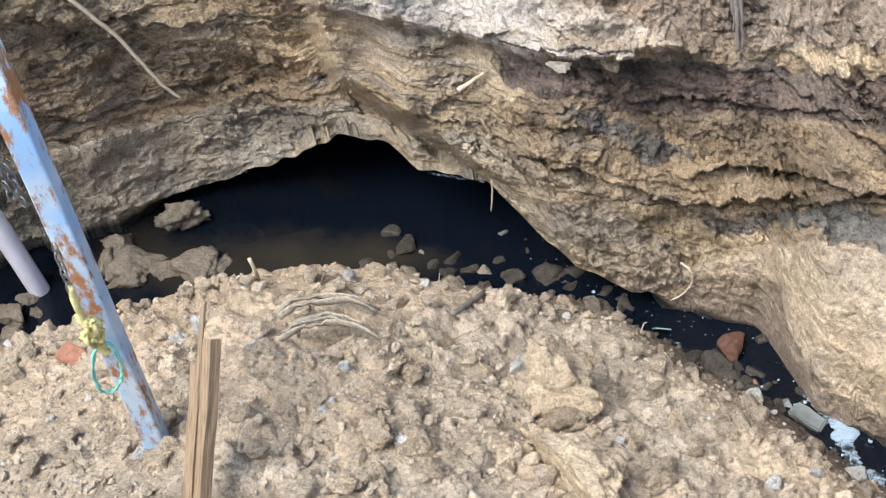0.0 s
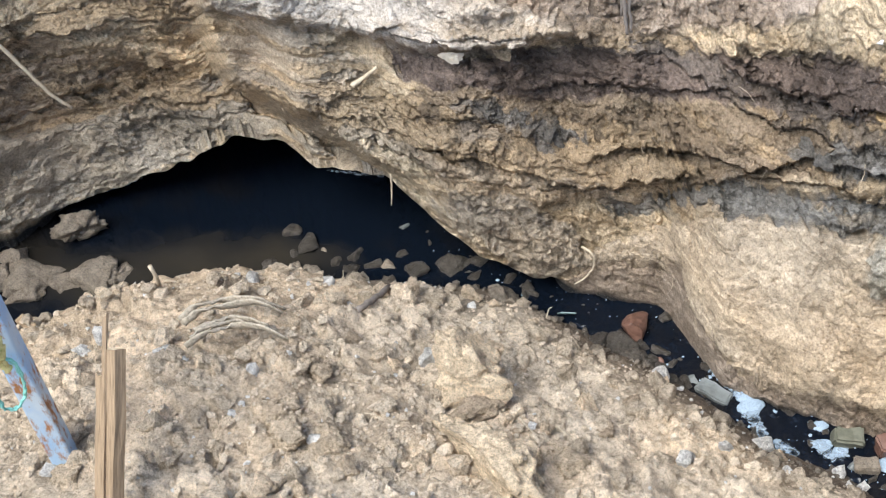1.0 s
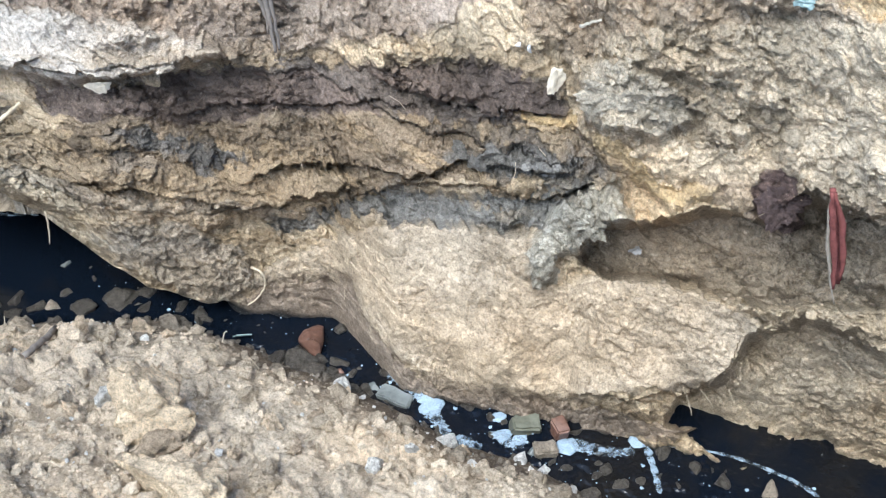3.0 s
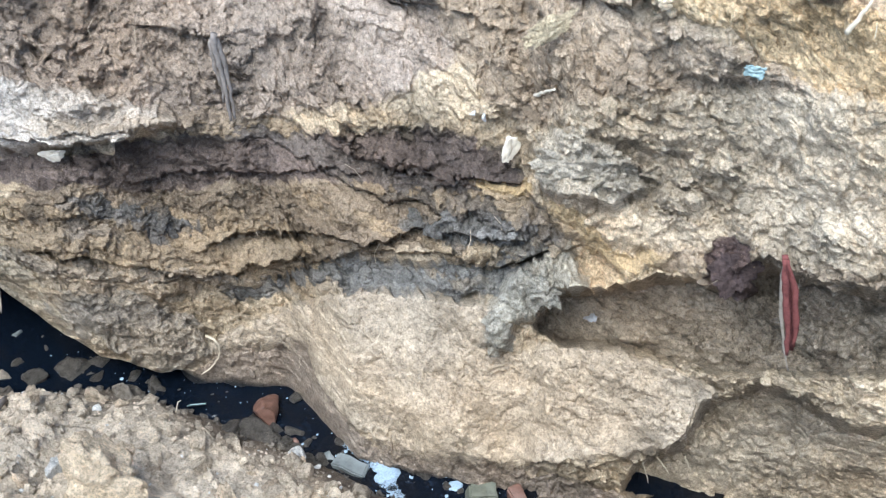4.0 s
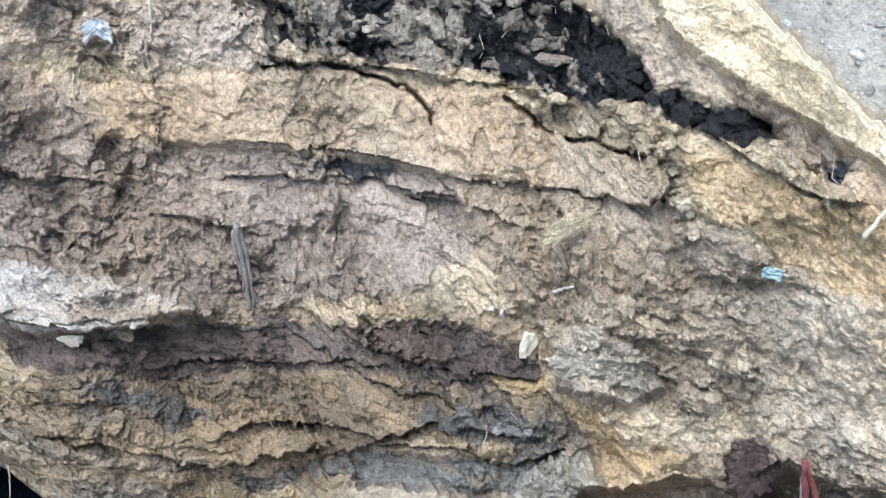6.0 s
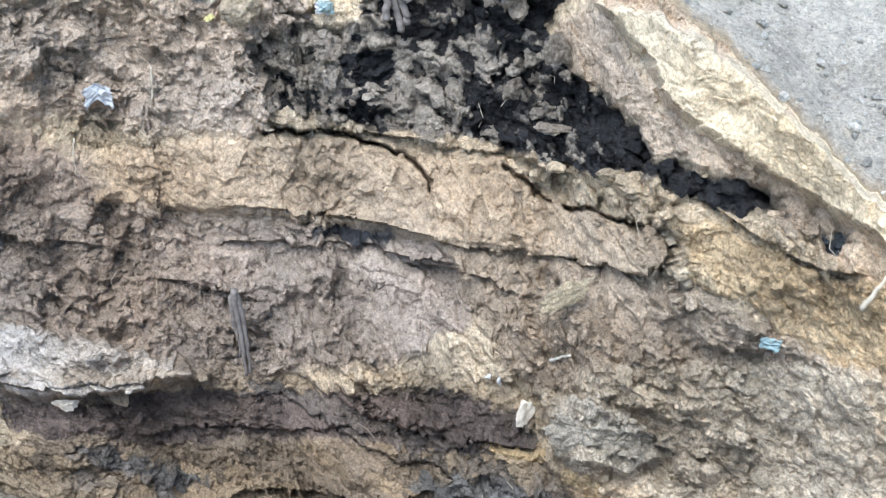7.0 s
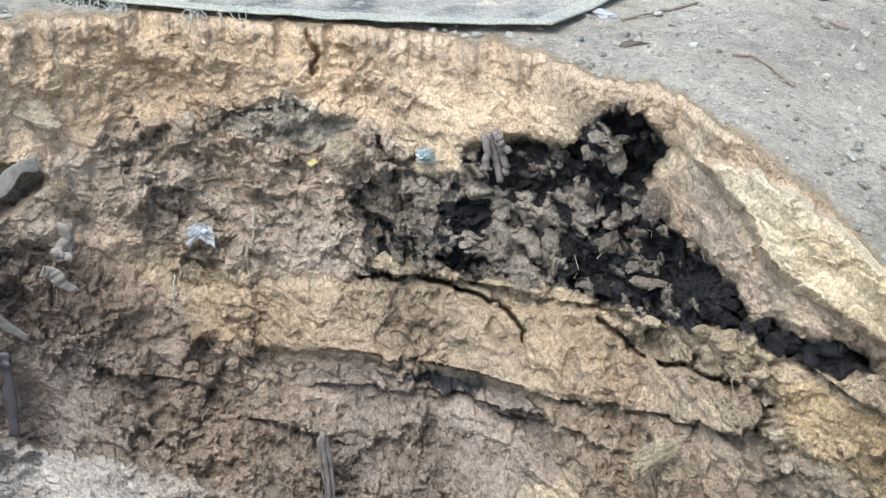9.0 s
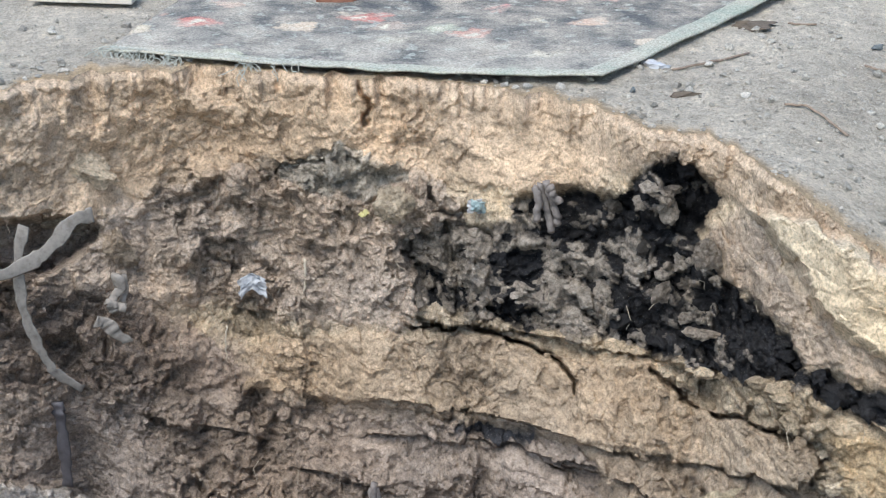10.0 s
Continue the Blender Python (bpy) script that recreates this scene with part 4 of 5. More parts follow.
pr = math.hypot(foot_at.x, foot_at.y)
def before(points, out):
    """Places before the post's face, at bearings and dips."""
    return [Vector(spots(np.array(a), np.array(e), np.array(pr - out))) for a, e in points]


chain("chain", before([(-46.40, -33.25), (-46.85, -35.21), (-46.81, -36.77)], 0.075), "thin steel chain hanging beside the blue post")
chain("chain", before([(-46.59, -34.83), (-46.42, -36.07), (-46.44, -37.14)], 0.075), "thin steel chain hanging beside the blue post")
chain("chain", before([(-45.95, -39.11), (-46.05, -40.04), (-46.12, -40.79)], 0.075), "thin steel chain tied to the blue post by rope")
rope = new("rope")
tagged(rope, "frayed yellow rope knotted round the blue post", "rope")
tube("strand", spline(before([(-46.07, -40.71), (-46.16, -41.46), (-46.13, -42.20), (-46.07, -43.07), (-45.72, -43.67)], 0.075), 5, 0.003), [0.010] * 20 + [0.014], ROPE, rope)
for k in range(4):
    tube("knot", spline(before([(-46.33, -42.01), (-45.79, -42.43), (-45.90, -43.00), (-46.47, -42.77), (-45.86, -42.29), (-45.79, -43.53)], 0.075), 5, 0.014, k), 0.008, ROPE, rope)
for k in range(3):
    tube("loop", spline(before([(-45.74, -43.06), (-46.70, -43.84), (-46.86, -44.88), (-46.11, -45.13), (-45.37, -44.52), (-45.32, -43.56), (-45.76, -43.10)], 0.075), 6, 0.004, 20 + k), 0.0032, CORD, rope, "teal plastic cord loop")

pipe_at = heap_spot(-47.25, -41.86)
pipe_high = Vector(spots(np.array(-47.96), np.array(-37.57), np.array(math.hypot(pipe_at.x, pipe_at.y))))
pipe = tube("steel_pipe", [pipe_at.lerp(pipe_high, k) for k in (-0.5, 0.5, 1.0, 2.0, 3.0)], 0.040, GREYPIPE, sides=20)
tagged(pipe, "upright pale lilac-grey round steel pipe in the soil", "pipe")

stake_at = heap_spot(-45.69, -52.30)
stake = new("wooden_stake")
tagged(stake, "split weathered wooden stake driven into the soil heap", "stake")


def board(name, length, w, d, splits, seed, parent, label=""):
    """A rough-sawn length of wood with a torn top."""
    r = random.Random(seed)
    bm = bmesh.new()
    rows = []
    for k in range(10):
        z = length * k / 9
        rows.append([bm.verts.new((x * w / 2 + r.uniform(-1, 1) * 0.0025, y * d / 2 + r.uniform(-1, 1) * 0.0025, z + (r.uniform(-splits, splits) if k == 9 else 0))) for x, y in ((-1, -1), (0, -1.05), (1, -1), (1.04, 0), (1, 1), (0, 1.03), (-1, 1), (-1.03, 0))])
    for q0, q1 in zip(rows, rows[1:]):
        for k in range(8):
            bm.faces.new((q0[k], q0[(k + 1) % 8], q1[(k + 1) % 8], q1[k]))
    bm.faces.new(rows[0][::-1])
    capf = bm.faces.new(rows[-1])
    capf.material_index = 1
    ob = part(name, bm, WOOD, parent, label)
    ob.data.materials.append(WOODEND)
    return ob


stake_top = Vector((-1.718, 2.031, -1.432))
way = (stake_top - stake_at)
tall = way.length + 0.3
turn = way.to_track_quat("Z", "Y").to_matrix().to_4x4()
stake.matrix_world = Matrix.Translation(stake_at - way.normalized() * 0.3) @ turn @ pose(0, 0, 0, 0, 0, -30)
board("plank", tall, 0.042, 0.036, 0.005, 1, stake).matrix_local = pose(0, 0, 0)
board("plank", tall - 0.07, 0.026, 0.024, 0.015, 2, stake).matrix_local = pose(0.034, 0.012, 0)
board("splinter", tall + 0.085, 0.012, 0.010, 0.015, 3, stake).matrix_local = pose(0.016, 0.020, 0)


# ---- the stream: stones, bricks, foam ----
FOAM = plain("pale_foam", (0.26, 0.33, 0.40), 0.6, 200, 0.5, 0.003, 0.4)
CONCRETE = plain("wet_concrete", (0.13, 0.14, 0.135), 0.5, 40, 0.5, 0.003)
WETBRICK = plain("wet_fired_clay", (0.13, 0.068, 0.048), 0.5, 50, 0.6, 0.004)
MOSSY = plain("mossy_block", (0.11, 0.11, 0.08), 0.7, 40, 0.5, 0.003)
PLASTIC = plain("pale_plastic", (0.24, 0.31, 0.30), 0.35, 30, 0.25, 0.001)
WHITE = plain("dirty_white_plastic", (0.44, 0.43, 0.42), 0.5, 40, 0.3, 0.002)
RED = plain("faded_red_cloth", (0.15, 0.05, 0.045), 0.9, 60, 0.6, 0.003, 0.2)
TAN = plain("dusty_cloth", (0.30, 0.26, 0.215), 0.9, 50, 0.5, 0.003, 0.2)
GREYSTRAP = plain("dusty_grey_strap", (0.22, 0.195, 0.165), 0.85, 60, 0.5, 0.002, 0.2)
DARKBAG = plain("dark_grey_plastic", (0.075, 0.068, 0.07), 0.5, 50, 0.5, 0.003)
ROOT = plain("dry_root", (0.50, 0.42, 0.31), 0.9, 60, 0.4, 0.002, 0.2)
DARKROOT = plain("dark_root", (0.21, 0.182, 0.16), 0.9, 60, 0.5, 0.003, 0.2)
FROND = plain("dead_frond", (0.34, 0.295, 0.23), 0.9, 90, 0.8, 0.006, 0.2)
PALECLAY = plain("pale_clay", (0.62, 0.55, 0.44), 0.9, 40, 0.4, 0.004, 0.2)
PURPLE = earth("dark_purple_clay", (0.10, 0.072, 0.068))
MUDROCK = earth("grey_mud", (0.25, 0.215, 0.175), own=True)


def wet_stone(x, y, size, seed, mat=None, label="wet dark stone lying in the black stream", z=WATER, squash=0.7):
    return boulder("stone", (x, y, z - 0.01), (size, size * 0.85, size * squash), mat or WETROCK, label, seed, group="stones in the stream", category="stone", detail=3, rough=0.3, turn=seed * 37 % 360)


wet_stone(-0.696, 3.107, 0.06, 401)
wet_stone(-0.611, 3.138, 0.075, 402)
wet_stone(-0.547, 3.055, 0.022, 403, CONCRETE, "small grey stone lying in the black stream")
wet_stone(-0.514, 3.001, 0.025, 404, CONCRETE, "small grey stone lying in the black stream")
wet_stone(-0.437, 2.988, 0.045, 405)
wet_stone(-0.397, 2.940, 0.05, 406)
wet_stone(-0.481, 3.074, 0.022, 407, WETBRICK, "small red brick fragment in the stream")
wet_stone(-0.362, 3.012, 0.028, 408, CONCRETE, "small grey stone lying in the black stream")
wet_stone(0.170, 2.738, 0.03, 409, CONCRETE, "small grey stone lying in the black stream")
wet_stone(0.906, 2.580, 0.04, 410, MUDROCK, "grey-brown stone at the edge of the stream")
wet_stone(0.375, 2.692, 0.02, 411)
wet_stone(0.731, 2.657, 0.02, 412)
wet_stone(0.496, 2.626, 0.025, 413)
wet_stone(0.618, 2.604, 0.02, 414)
for k in range(130):
    a, u = rr.uniform(-22, 24), rr.random()
    lo, hi = float(curve(np.array(a), BANK)), float((WATER - EYE) / np.tan(np.radians(np.interp(a, turns, foot))))
    r = lo + (hi - lo) * u
    wet_stone(r * math.sin(radians(a)), r * math.cos(radians(a)), 0.009 * (1 / max(rr.random(), 0.06)) ** 0.5, 420 + k)
for k, (x, y, size) in enumerate([(-0.678, 3.124, 0.055), (-0.519, 3.072, 0.05), (-0.483, 3.123, 0.04), (-0.417, 2.973, 0.05), (-0.554, 3.023, 0.05), (-0.46, 3.047, 0.045), (-0.381, 2.998, 0.035), (-0.304, 2.965, 0.03), (0.372, 2.646, 0.03), (0.44, 2.603, 0.035), (0.678, 2.666, 0.03), (0.761, 2.622, 0.035), (0.266, 2.669, 0.03), (0.56, 2.64, 0.025), (-1.404, 3.371, 0.06), (-1.268, 3.425, 0.055), (-1.19, 3.461, 0.04), (-1.863, 3.465, 0.07), (-1.946, 3.518, 0.05), (-1.06, 3.38, 0.035), (-0.98, 3.33, 0.04)]):
    wet_stone(x, y, size, 440 + 200 + k, squash=0.55)
half = boulder("brick_piece", (-0.567, 3.197, WATER), (0.085, 0.06, 0.06), WETBRICK, "worn orange brick lump standing in the stream", 501, category="brick", detail=4, rough=0.15, turn=60)


def block(name, x, y, z, size, mat, label, category, turn=0, tip=0, seed=1):
    """A squared block with worn, chipped edges."""
    bm = bmesh.new()
    bmesh.ops.create_cube(bm, size=1)
    bmesh.ops.scale(bm, vec=size, verts=bm.verts)
    bmesh.ops.bevel(bm, geom=bm.edges[:], offset=min(size) * 0.12, segments=2, affect="EDGES")
    bmesh.ops.subdivide_edges(bm, edges=bm.edges[:], cuts=2, use_grid_fill=True)
    for v in bm.verts:
        v.co += Vector(noise.noise_vector(v.co * 22 + Vector((seed, 0, 0)))) * min(size) * 0.2
    ob = part(name, bm, mat)
    ob.matrix_world = pose(x, y, z, tip, tip * 0.4, turn)
    return tagged(ob, label, category)


block("concrete_block", -0.285, 2.963, WATER + 0.0, (0.12, 0.055, 0.045), CONCRETE, "wet grey concrete piece lying in the stream", "block", -25, 6)
block("mossy_block", 0.145, 2.836, WATER + 0.005, (0.10, 0.06, 0.08), MOSSY, "greenish mossy block standing in the stream", "block", 5, 8, 2)
block("brick_piece", 0.255, 2.810, WATER + 0.02, (0.045, 0.06, 0.08), WETBRICK, "broken red brick in the stream by the bank", "brick", 20, 8, 3)
block("brick_piece", 0.206, 2.738, WATER + 0.01, (0.07, 0.05, 0.045), MUDROCK, "muddy brick lying at the edge of the stream", "brick", 10, 4, 4)
chip = block("plastic_chip", -0.827, 3.236, WATER + 0.012, (0.055, 0.004, 0.05), PLASTIC, "pale green plastic chip stuck in the stream", "plastic", 20, 40, 5)


def froth():
    """Lacy blue-white froth with holes."""
    m, n, l, b = material("froth", 0.6, 0.4)
    t = tex_noise(n, l, 34, 6, 0.7)
    fine = tex_noise(n, l, 150, 4, 0.7)
    l.new(blend(n, l, "MIX", fine.outputs[0], (0.16, 0.22, 0.28), (0.40, 0.48, 0.56)), b.inputs["Base Color"])
    l.new(ramp(n, l, t.outputs[0], [(0.38, (0.0, 0.0, 0.0)), (0.62, (0.85, 0.85, 0.85))]).outputs[0], b.inputs["Alpha"])
    bump(n, l, b, fine.outputs[0], 0.8, 0.004)
    return m


FROTH = froth()


def film(points, widths, parent, seed):
    """A ragged skin of froth along a line on the water."""
    r = random.Random(seed)
    line = spline([(x, y, WATER + 0.006) for x, y in points], 10)
    n, across = len(line), 9
    v = np.zeros((n, across, 3))
    for k, p in enumerate(line):
        way = (line[min(k + 1, n - 1)] - line[max(k - 1, 0)]).normalized()
        u = Vector((-way.y, way.x, 0))
        w = np.interp(k / (n - 1), np.linspace(0, 1, len(widths)), widths) * r.uniform(0.6, 1.3) * (0.25 if k in (0, n - 1) else 1)
        for q in range(across):
            s = q / (across - 1) * 2 - 1
            v[k, q] = p + u * w * s + Vector((0, 0, 0.10 * w * (1 - s * s) * r.uniform(0.2, 1)))
    ob = mesh_from("film", v.reshape(-1, 3), quads(n, across), FROTH, True)
    ob.parent = parent
    return ob


def foam(runs, puffs, label):
    """Froth on the water: skins drawn out by the current and low puffs, each a part."""
    thing = new("foam")
    tagged(thing, label, "foam", "foam on the stream")
    for k, (points, widths) in enumerate(runs):
        film(points, widths, thing, k + len(label))
    for k, (x, y, size) in enumerate(puffs):
        v, f = ball(4)
        w = v * (1 + 0.45 * fbm(v * 1.2 + x * 9 + k, 2) + 0.15 * fbm(v * 4 + y * 9, 3))[:, None]
        ob = mesh_from("puff", w * (size * 1.35, size, size * 0.22), f, FOAM, True)
        ob.matrix_world = pose(x, y, WATER + 0.002, 0, 0, 50 * k)
        ob.parent = thing
    return thing


foam([([(-0.363, 3.192), (-0.291, 3.077), (-0.232, 3.015), (-0.18, 2.98)], [0.02, 0.03, 0.03, 0.04])], [(-0.178, 2.968, 0.034), (-0.166, 2.930, 0.034)], "puff of bluish white foam on the black stream")
foam([([(-0.168, 2.905), (-0.13, 2.84), (-0.108, 2.80)], [0.03, 0.02, 0.015]), ([(-0.08, 2.80), (-0.052, 2.776), (0.002, 2.754)], [0.015, 0.02, 0.015])], [], "thin streaks of foam on the stream")
foam([], [(0.057, 2.880, 0.020)], "small puff of white foam on the stream")
foam([([(0.056, 2.82), (0.062, 2.80), (0.112, 2.762), (0.141, 2.790)], [0.02, 0.025, 0.02, 0.02])], [(0.070, 2.806, 0.022), (0.125, 2.790, 0.020)], "ring of bluish white foam on the stream")
foam([([(0.290, 2.772), (0.366, 2.738), (0.44, 2.73), (0.492, 2.735)], [0.025, 0.02, 0.015, 0.02])], [(0.277, 2.757, 0.030)], "puff of bluish white foam by a broken brick")
foam([([(0.528, 2.767), (0.545, 2.679), (0.558, 2.57)], [0.016, 0.009, 0.012])], [(0.516, 2.778, 0.026)], "puff of white foam against the bank")
foam([([(0.32, 2.879), (0.428, 2.841), (0.552, 2.784), (0.639, 2.742)], [0.005, 0.006, 0.006, 0.005]), ([(0.633, 2.753), (0.808, 2.708), (0.974, 2.619), (1.05, 2.554)], [0.005, 0.006, 0.007, 0.007])], [], "thin line of foam along the foot of the bank")
# two narrow pale strips at the edge of the flooded hollow
foam([([(-2.819, 3.636), (-2.694, 3.73), (-2.635, 3.83)], [0.008, 0.012, 0.008]), ([(-1.919, 3.87), (-1.80, 3.865), (-1.675, 3.858)], [0.005, 0.008, 0.005])], [], "thin pale scum line along the flooded hollow")
scum = new("scum_line")
tagged(scum, "strip of pale scum along the shore", "scum")
film([(-0.715, 3.345), (-0.669, 3.352), (-0.609, 3.357), (-0.523, 3.364)], [0.010, 0.016, 0.016, 0.012], scum, 5)
# pale specks added on the stream in place of sky glints off ripples
flecks = []
for _ in range(170):
    a = rr.uniform(-22, 22)
    lo, hi = float(curve(np.array(a), BANK)), float((WATER - EYE) / np.tan(np.radians(np.interp(a, turns, foot))))
    r = lo + (hi - lo) * rr.random()
    flecks.append(((r * math.sin(radians(a)), r * math.cos(radians(a)), WATER + 0.003), 0.0020 * (1 / max(rr.random(), 0.05)) ** 0.5, 0.3, (0.6, 0.65, 0.7)))
scatter("glint_flecks", flecks, FOAM, TINY, "pale specks added as sky glints on the stream", 9)

# stones and mud by the flooded hollow
boulder("cracked_rock", (-2.796, 3.408, WATER - 0.02), (0.14, 0.11, 0.12), MUDROCK, "grey cracked lump of mud standing in black water", 606, detail=5, rough=0.6, turn=20)
boulder("mud_lump", (-2.986, 3.483, WATER - 0.02), 0.028, MUDROCK, "small grey lump of mud in black water", 602, group="mud lumps", category="mud")
for k, (x, y, size) in enumerate([(-2.995, 3.220, 0.07), (-2.891, 3.170, 0.09), (-2.775, 3.143, 0.07), (-2.623, 3.162, 0.08), (-2.879, 3.053, 0.05), (-3.005, 3.121, 0.06), (-2.554, 3.198, 0.05), (-3.250, 2.792, 0.06), (-3.242, 2.885, 0.035), (-3.196, 2.685, 0.05), (-3.167, 2.825, 0.03)]):
    boulder("mud_lump", (x, y, WATER - 0.015), (size * 1.7, size * 1.4, size * 1.0), MUDROCK, "dark grey muddy lump at the water's edge", 610 + k, group="mud lumps", category="mud", detail=4, rough=0.4, turn=k * 50)
for k, (x, y, size) in enumerate([(-1.791, 3.323, 0.05), (-1.732, 3.381, 0.035), (-1.670, 3.430, 0.035), (-1.588, 3.386, 0.04), (-1.519, 3.394, 0.035), (-1.502, 3.464, 0.028), (-1.426, 3.399, 0.035), (-1.914, 3.406, 0.025), (-1.800, 3.444, 0.02), (-1.967, 3.333, 0.04), (-1.281, 3.422, 0.05), (-1.215, 3.457, 0.03), (-1.860, 3.324, 0.04), (-1.665, 3.349, 0.04)]):
    boulder("stone", (x, y, WATER - 0.015), (size * 1.25, size * 1.1, size * 0.85), WETROCK if k % 4 else MUDROCK, "dull wet stone at the edge of black water", 640 + k, group="stones in the stream", category="stone", detail=3, rough=0.35, turn=k * 40)
boulder("stone", (-1.522, 3.600, WATER - 0.005), 0.02, CONCRETE, "small pale stone in black water", 660, group="stones in the stream", category="stone", detail=3)

# ---- things on the heap ----
def lay(points, lift=0.01):
    return [heap_spot(a, e) + Vector((0, 0, lift)) for a, e in points]


frond = new("dead_frond")
tagged(frond, "dry grey-brown palm frond strips lying on the heap", "frond")
for k, row in enumerate([[(-36.42, -45.22), (-35.20, -45.13), (-33.74, -45.24), (-32.02, -45.57), (-30.60, -46.15)], [(-35.78, -45.84), (-34.52, -45.92), (-33.24, -46.10), (-31.79, -46.60)], [(-36.33, -45.41), (-35.12, -45.34), (-33.67, -45.47), (-31.93, -45.78), (-30.84, -46.25)], [(-36.20, -46.03), (-34.93, -46.09), (-33.46, -46.24), (-32.08, -46.64)], [(-36.55, -46.27), (-35.17, -46.25), (-33.67, -46.35), (-32.13, -46.78), (-30.90, -47.37)]]):
    pts = lay(row, 0.07)
    mid = len(pts) // 2
    for q in range(1, len(pts) - 1):
        pts[q].z += 0.02
    line = spline(pts, 5, 0.003, k)
    tube("strip", line, [0.016 * (0.6 + 0.5 * math.sin(math.pi * (q + 2) / (len(line) + 3))) for q in range(len(line))], FROND, frond, flat=0.35)
stick = tube("stick", spline([heap_spot(-36.74, -43.17), Vector((-2.063, 2.765, -1.983)), Vector((-2.069, 2.761, -1.922))], 4), 0.007, ROOT)
tagged(stick, "short pale stick poking out of the heap", "stick")
stick = tube("stick", spline(lay([(-26.57, -46.46), (-25.65, -46.18), (-24.46, -45.79)], 0.012), 4, 0.003), 0.011, DARKROOT)
tagged(stick, "short dark dry stick lying on the heap", "stick")
bk = heap_spot(-47.46, -43.45)
block("brick_piece", bk.x, bk.y, bk.z + 0.022, (0.10, 0.065, 0.04), BRICK, "broken red brick half sunk in the heap", "brick", -20, 8, 6)
bk = heap_spot(-43.88, -42.44)
block("wood_scrap", bk.x, bk.y, bk.z + 0.006, (0.09, 0.035, 0.02), WOOD, "small splintered scrap of wood on the heap", "wood", -30, 5, 7)

# ---- things in the cut face ----
def on_wall(points, out=0.015):
    return [wall_spot(a, e, out) for a, e in points]


def hung(points, out=0.03):
    """A line that hangs free before the face from its first point."""
    r = min(math.hypot(*wall_spot(a, e)[:2]) for a, e in points) - out
    return [Vector(spots(np.array(a), np.array(e), np.array(r))) for a, e in points]


def root(points, width, mat, label, name="root", free=False, out=0.012, jitter=0.002, taper=0.5):
    line = spline(hung(points, out) if free else on_wall(points, out), 5, jitter, len(label))
    n = len(line)
    return tagged(tube(name, line, [width * (1 - (1 - taper) * k / (n - 1)) for k in range(n)], mat, sides=7), label, name)


root([(-40.98, -30.16), (-40.31, -31.16), (-39.63, -32.08), (-38.92, -33.31), (-38.29, -34.47), (-37.59, -35.30)], 0.009, ROOT, "long pale thin root hanging from the cut face", free=True, out=0.06, taper=0.7)
root([(-23.11, -41.22), (-23.20, -41.83), (-23.39, -42.48)], 0.004, ROOT, "thin root hanging over the flooded hollow", free=True)
root([(-13.12, -45.23), (-12.63, -45.47), (-12.48, -45.97), (-12.99, -46.42), (-13.72, -46.69)], 0.005, ROOT, "pale curved root on the lower bank", out=0.02)
root([(-24.16, -37.47), (-23.48, -37.24), (-22.73, -36.92)], 0.010, ROOT, "short pale twig sticking out of the soil", "twig", out=0.03)
root([(5.13, -36.32), (5.57, -36.17), (6.12, -36.03)], 0.006, PALECLAY, "short pinkish twig in the cut face", "twig", out=0.02)
root([(19.37, -32.56), (19.81, -31.81), (20.25, -31.02)], 0.007, ROOT, "thin tan twig on the cut face", "twig", out=0.03)
root([(-13.23, -24.26), (-13.22, -24.94), (-13.32, -25.66)], 0.005, ROOT, "thin dry rootlet in the cut face", free=True)
root([(-16.81, -26.76), (-16.93, -27.43), (-16.93, -28.21)], 0.003, ROOT, "thin dry rootlet in the cut face", free=True)
root([(13.79, -50.24), (14.20, -50.47), (14.73, -50.85)], 0.003, ROOT, "thin dry rootlet under the sandy bulge", free=True)
root([(12.99, -50.56), (13.24, -50.87), (13.49, -51.30)], 0.003, ROOT, "thin dry rootlet under the sandy bulge", free=True)
root([(15.47, -50.03), (15.77, -50.33), (15.98, -50.56)], 0.003, ROOT, "thin dry rootlet under the sandy bulge", free=True)
bundle = new("root_bundle")
tagged(bundle, "dark bundle of dry roots hanging from the cut face", "roots")
for k, (row, w) in enumerate([([(-10.40, -33.37), (-10.40, -34.05), (-10.26, -34.96), (-10.18, -35.88), (-10.10, -36.84)], 0.009), ([(-10.28, -33.61), (-10.10, -34.41), (-9.97, -35.22), (-9.94, -36.13), (-9.89, -36.77)], 0.008), ([(-10.54, -33.59), (-10.56, -34.37), (-10.37, -35.29), (-10.33, -36.09)], 0.008)]):
    line = spline(hung(row, 0.03 + 0.008 * k), 5, 0.003, k)
    tube("strand", line, [w * (1.2 - 0.7 * q / len(line)) for q in range(len(line))], DARKROOT, bundle)
bundle = new("root_bundle")
tagged(bundle, "grey bundle of roots sticking out of the burnt layer", "roots")
for k, row in enumerate([[(-2.90, -21.29), (-2.71, -21.86), (-2.49, -22.54), (-2.34, -23.22)], [(-2.58, -21.21), (-2.39, -21.85), (-2.12, -22.41), (-2.03, -22.93)], [(-3.06, -21.41), (-2.94, -22.09), (-2.97, -22.78)], [(-2.41, -21.35), (-2.32, -21.73), (-1.96, -22.06)]]):
    tube("strand", spline(hung(row, 0.04 + 0.01 * k), 5, 0.004, k), 0.011, DARKROOT, bundle)
rag = new("red_rag")
tagged(rag, "faded red cloth rag hanging in folds from the bank", "rag")
